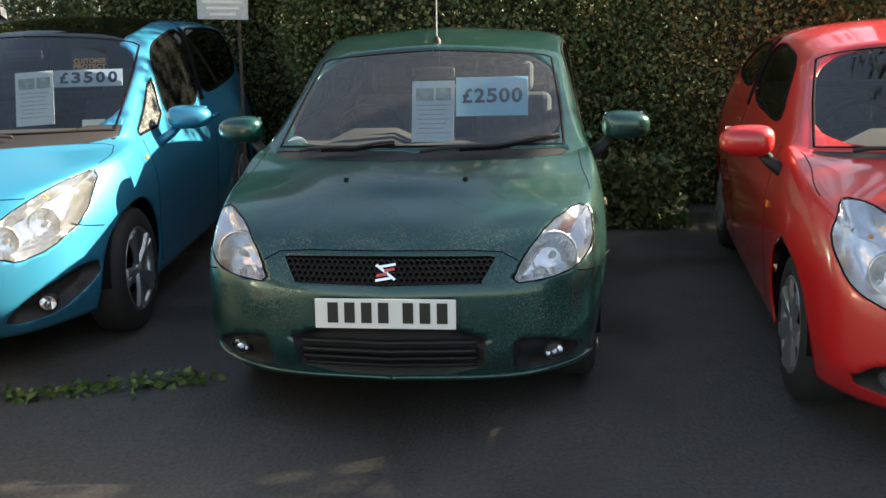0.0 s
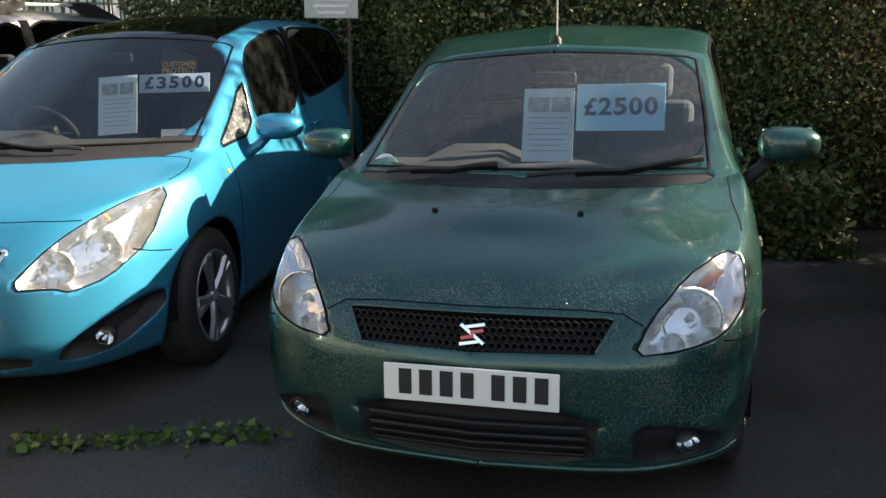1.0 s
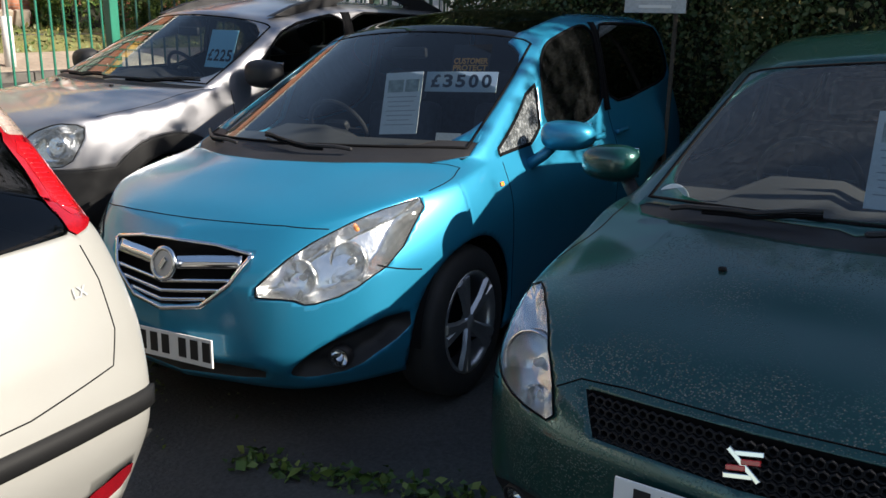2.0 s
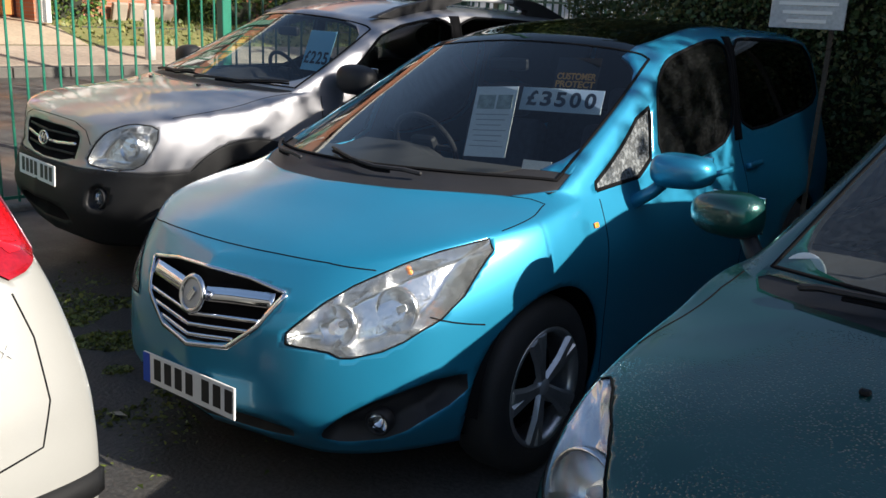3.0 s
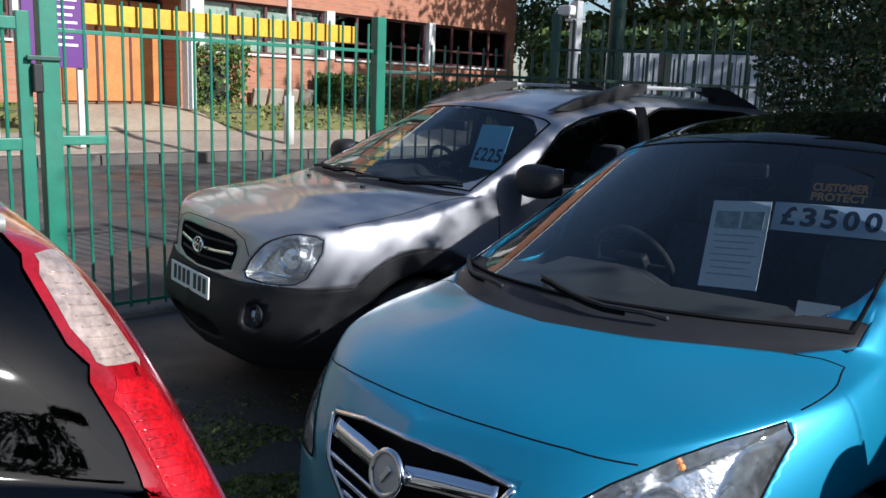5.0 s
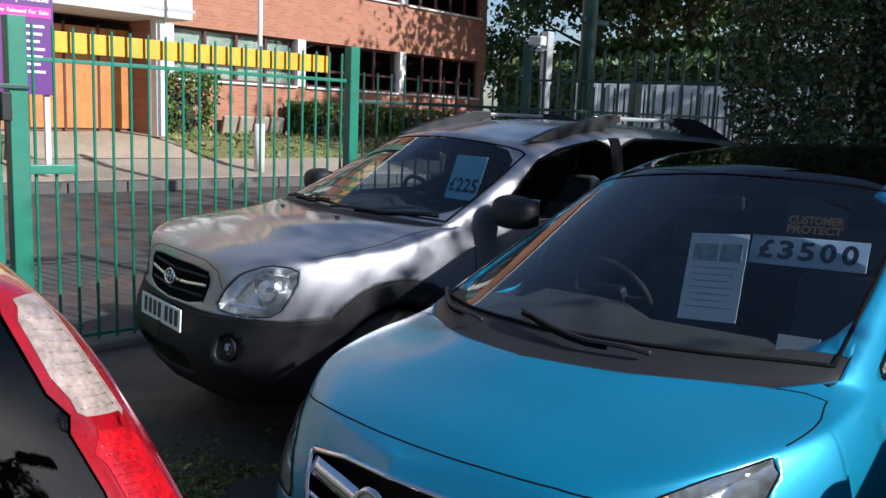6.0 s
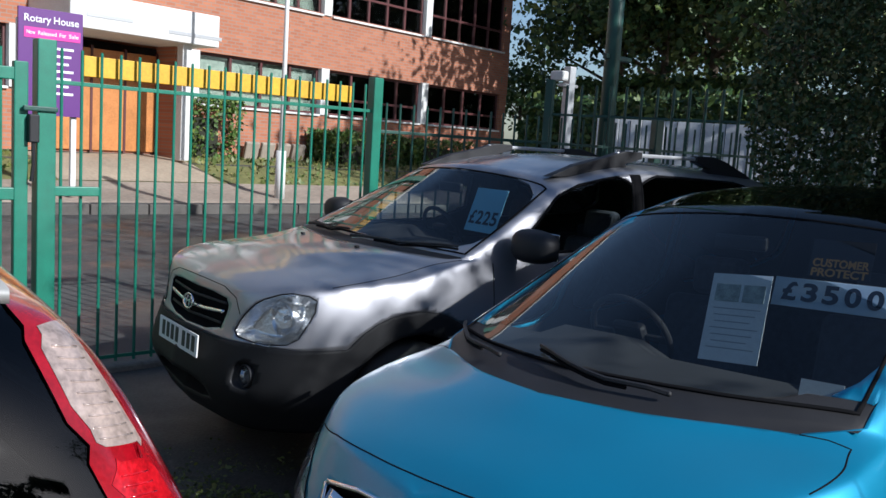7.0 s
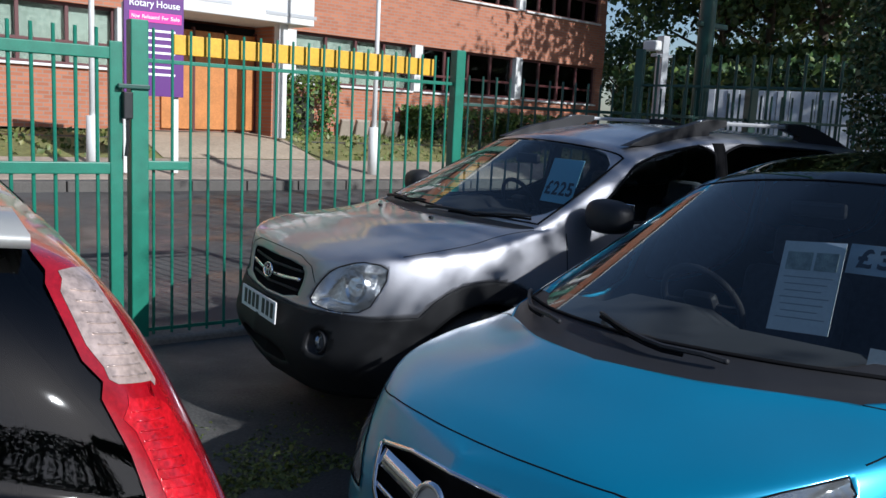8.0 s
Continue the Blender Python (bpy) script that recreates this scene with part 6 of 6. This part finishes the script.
for k in range(60):
    y = -10 + 0.92 * k
    kb = boxed("kerbstone", (0.13, 0.9, 0.2), pose(-14.12, y, 0.27), KERB, None, 0.015)
    tagged(kb, "concrete kerbstone at the road edge, shadow line darkened into its colour", "kerb", "kerbstones")
tagged(boxed("railing_footing", (0.25, 8.2, 0.1), pose(-6.52, 4.4, -0.03), SOILM, None, 0.02), "rough concrete footing strip under the railings", "footing", kind="structure")
n = 9000
p = np.stack([rng.uniform(-20.3, -16.0, n), rng.uniform(2, 24, n), np.zeros(n)], 1)
p = p[(p[:, 1] < 7.1) | (p[:, 1] > 10.3)]
p[:, 2] = [ground_z(a, b) + 0.005 for a, b, _ in p]
tagged(leaves("grass", p, 0.09, GRASS, flat=-0.5), "short dry grass on the office bank", "grass", kind="stuff")

# office front
FRAME = mat("maroon_window_frame", (0.08, 0.022, 0.022), 0.5)
PALE = mat("white_plaster", (0.6, 0.6, 0.58), 0.6, 0, 2, 0.1)
BLIND = mat("window_blind", (0.62, 0.65, 0.58), 0.8, 0, 1.2, 0.3)
DOOR = mat("varnished_door", (0.42, 0.17, 0.05), 0.4, 0, 3, 0.25)
PANE = glass("office_glass", (0.62, 0.68, 0.66))
PURPLE = mat("purple_board", (0.09, 0.012, 0.16), 0.45)
PINK = mat("pink_band", (0.62, 0.02, 0.28), 0.5)
WHITEINK = mat("white_lettering", (0.8, 0.78, 0.82), 0.6)


def office_window(x0, x1, z0, z1, panes):
    wn_ = new("window")
    wn_.parent = off
    wdt = (x1 - x0) / panes
    boxed("blind", (x1 - x0, 0.02, z1 - z0), Matrix.Translation(((x0 + x1) / 2, 0.26, (z0 + z1) / 2)), BLIND, wn_)
    for k in range(panes + 1):
        boxed("frame", (0.07, 0.08, z1 - z0), Matrix.Translation((x0 + k * wdt, 0.14, (z0 + z1) / 2)), FRAME, wn_, 0.006)
    for z in (z0 + 0.03, z1 - 0.03, z0 + (z1 - z0) * 0.38):
        boxed("frame", (x1 - x0, 0.075, 0.06), Matrix.Translation(((x0 + x1) / 2, 0.14, z)), FRAME, wn_, 0.006)
    for k in range(panes):
        pn = boxed("pane", (wdt - 0.07, 0.008, z1 - z0 - 0.08), Matrix.Translation((x0 + (k + 0.5) * wdt, 0.15, (z0 + z1) / 2)), PANE, wn_)
        pn.visible_shadow = False
    boxed("sill", (x1 - x0, 0.2, 0.05), Matrix.Translation(((x0 + x1) / 2, 0.03, z0 - 0.02)), PALE, wn_, 0.008)


for k in range(7):
    a = -0.35 - 3.82 * k
    if k != 3:
        office_window(a - 3.5, a, 1.16, 2.3, 4)
    office_window(a - 3.5, a, 3.62, 5.3, 5)
    for z, h in ((1.73, 1.16), (4.46, 1.7)):
        boxed("pier", (0.26, 0.22, h), Matrix.Translation((a - 3.67, 0.06, z)), PALE, off, 0.01)
boxed("wall", (0.36, 0.4, 4.2), Matrix.Translation((-0.18, 0.22, 3.2)), BRICK, off)
boxed("roof", (30.6, 8.6, 0.25), Matrix.Translation((-15, 4.0, 6.9)), PALE, off)
boxed("canopy", (3.1, 1.6, 0.62), Matrix.Translation((-13.7, -0.8, 2.56)), PALE, off, 0.02)
for k, (dx, w) in enumerate(((0.9, 1.2), (-0.9, 0.9))):
    boxed("canopy_lettering", (w, 0.01, 0.07), Matrix.Translation((-13.6 + dx, -1.606, 2.42 + 0.08 * k)), LAMPGREY, off)
door = new("door")
door.parent = off
for k in range(3):
    boxed("leaf", (0.68, 0.06, 2.0), Matrix.Translation((-12.95 - 0.72 * k, -0.04, 1.05)), DOOR, door, 0.01)
    boxed("jamb", (0.05, 0.09, 2.1), Matrix.Translation((-12.59 - 0.72 * k, -0.04, 1.06)), FRAME, door)
boxed("canopy_post", (0.2, 0.2, 2.3), Matrix.Translation((-12.75, -1.3, 1.1)), PALE, off, 0.01)
# Added wall: its shadow gives the flush door the look of a recess.
boxed("door_shade_wall", (0.24, 0.7, 2.3), Matrix.Translation((-12.45, -0.35, 1.1)), BRICK, off)

sb = thing("sale_board", pose(-14.6, 6.6, 0.45, 0, 0, 0), "purple estate board with white lettering on white posts", "sign")
boxed("board", (0.05, 0.92, 1.55), Matrix.Translation((0, 0, 1.98)), PURPLE, sb, 0.004)
for dy in (-0.42, 0.36):
    boxed("board_post", (0.08, 0.08, 2.6), Matrix.Translation((-0.07, dy, 1.3)), PALE, sb, 0.006)
TOX = Matrix.Translation((0.028, 0, 0)) @ Matrix.Rotation(radians(90), 4, "Z") @ Matrix.Rotation(radians(90), 4, "X")
boxed("pink_band", (0.006, 0.8, 0.15), Matrix.Translation((0.03, 0.02, 2.4)), PINK, sb)
for word, dy, w in (("Rotary", -0.2, 0.37), ("House", 0.21, 0.36)):
    writing("lettering", word, 0.15, Matrix.Translation((0.01, dy, 2.6)) @ TOX, WHITEINK, sb, 0.001, w)
for word, dy, w in (("Now", -0.29, 0.12), ("Released", -0.06, 0.26), ("For", 0.16, 0.1), ("Sale", 0.32, 0.14)):
    writing("lettering", word, 0.08, Matrix.Translation((0.012, dy, 2.4)) @ TOX, WHITEINK, sb, 0.0005, w)
for k in range(7):
    boxed("print_line", (0.004, 0.55 - 0.07 * (k % 3), 0.035), Matrix.Translation((0.028, 0.05, 2.2 - 0.11 * k)), WHITEINK, sb)

GREY = mat("galvanised_steel", (0.42, 0.43, 0.44), 0.5, 0.5, 5, 0.2)
for x, y, h, r, mm, lab in ((-14.8, 10.75, 5.2, 0.05, PALE, "white painted flagpole on the bank"), (-14.9, 5.75, 5.2, 0.05, PALE, "white painted flagpole on the bank")):
    t = thing("flagpole", pose(x, y, ground_z(x, y) - 0.02), lab, "pole", "flagpoles")
    bm = bmesh.new()
    tube(bm, [(0, 0, 0), (0, 0, h)], r, 12, 0.7)
    part("pole", bm, mm, t, smooth=True)
    bm = bmesh.new()
    tube(bm, [(0, 0, 0), (0, 0, 0.9)], r * 2.0, 12, 0.95)
    part("sleeve", bm, mm, t, smooth=True)
cp = thing("camera_post", pose(-8.6, 11.4, 0.0), "grey post with a small box camera on top", "pole")
boxed("post", (0.12, 0.12, 2.75), Matrix.Translation((0, 0, 1.38)), GREY, cp, 0.01)
boxed("box_camera", (0.22, 0.13, 0.13), Matrix.Translation((-0.05, -0.15, 2.62)), PALE, cp, 0.02)
boxed("bracket", (0.1, 0.3, 0.04), Matrix.Translation((0, -0.02, 2.5)), GREY, cp, 0.005)
gp = thing("lamp_column", pose(-7.3, 10.6, 0.0), "tall dark green steel column behind the railings", "pole")
bm = bmesh.new()
tube(bm, [(0, 0, 0), (0, 0, 3.0), (0, 0, 6.0)], 0.1, 14, 0.85)
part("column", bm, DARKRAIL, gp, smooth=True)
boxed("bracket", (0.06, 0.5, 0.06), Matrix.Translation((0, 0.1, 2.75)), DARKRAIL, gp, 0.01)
railing(pose(-7.5, 9.7, 0.0, 0, 0, 20), 6.5, 2.35, 0.17, DARKRAIL, "green palisade railing, shade put into its darker colour", (0.05, 3.2, 6.4), bar=0.018)
wl = thing("panel_wall", pose(-8.6, 12.2, 0.0, 0, 0, 25), "pale grey corrugated panel fence", "fence")
WALLP = mat("pale_panel", (0.55, 0.57, 0.6), 0.6, 0, 2, 0.15)
for k in range(40):
    boxed("panel", (0.15, 0.03 + 0.02 * (k % 2), 2.1), Matrix.Translation((0.16 * k, 0, 1.07)), WALLP, wl, 0.004)

# planting before the offices
for lo, hi, c in (((-19.6, 10.55, 0.95), (-18.5, 12.0, 2.25), 5200), ((-19.4, 4.0, 0.95), (-18.5, 6.4, 2.2), 4200), ((-19.2, 14.2, 0.95), (-18.3, 16.6, 1.75), 3600), ((-18.6, 1.0, 0.9), (-17.6, 3.8, 1.75), 3600), ((-19.4, 17.2, 0.95), (-18.6, 19.4, 1.7), 2600)):
    hedge("clipped_shrub", lo, hi, c, 0.09, BRIGHT, "clipped green shrub before the offices", "office shrubs", lump=0.12)
for k in range(4):
    sl = boxed("stone_slab", (0.12, 0.36, 0.45), pose(-18.9, 12.45 + 0.42 * k, 1.17, 0, 18, 0), STONE, None, 0.03)
    tagged(sl, "pale leaning stone slab on the bank", "stone", "stone slabs")

# small notice in the hedge
ns = thing("notice", pose(-1.75, 6.86, 1.49, 0, 0, 8), "small weathered white notice board on the hedge", "sign")
boxed("board", (0.38, 0.02, 0.17), Matrix.Translation((0, 0, 0.12)), GREY, ns, 0.004)
boxed("post", (0.025, 0.025, 1.7), Matrix.Translation((0.1, 0.2, -0.7)), BARK, ns)
for k in range(3):
    boxed("print_line", (0.3 - 0.05 * k, 0.004, 0.018), Matrix.Translation((0, -0.012, 0.165 - 0.045 * k)), LAMPGREY, ns)
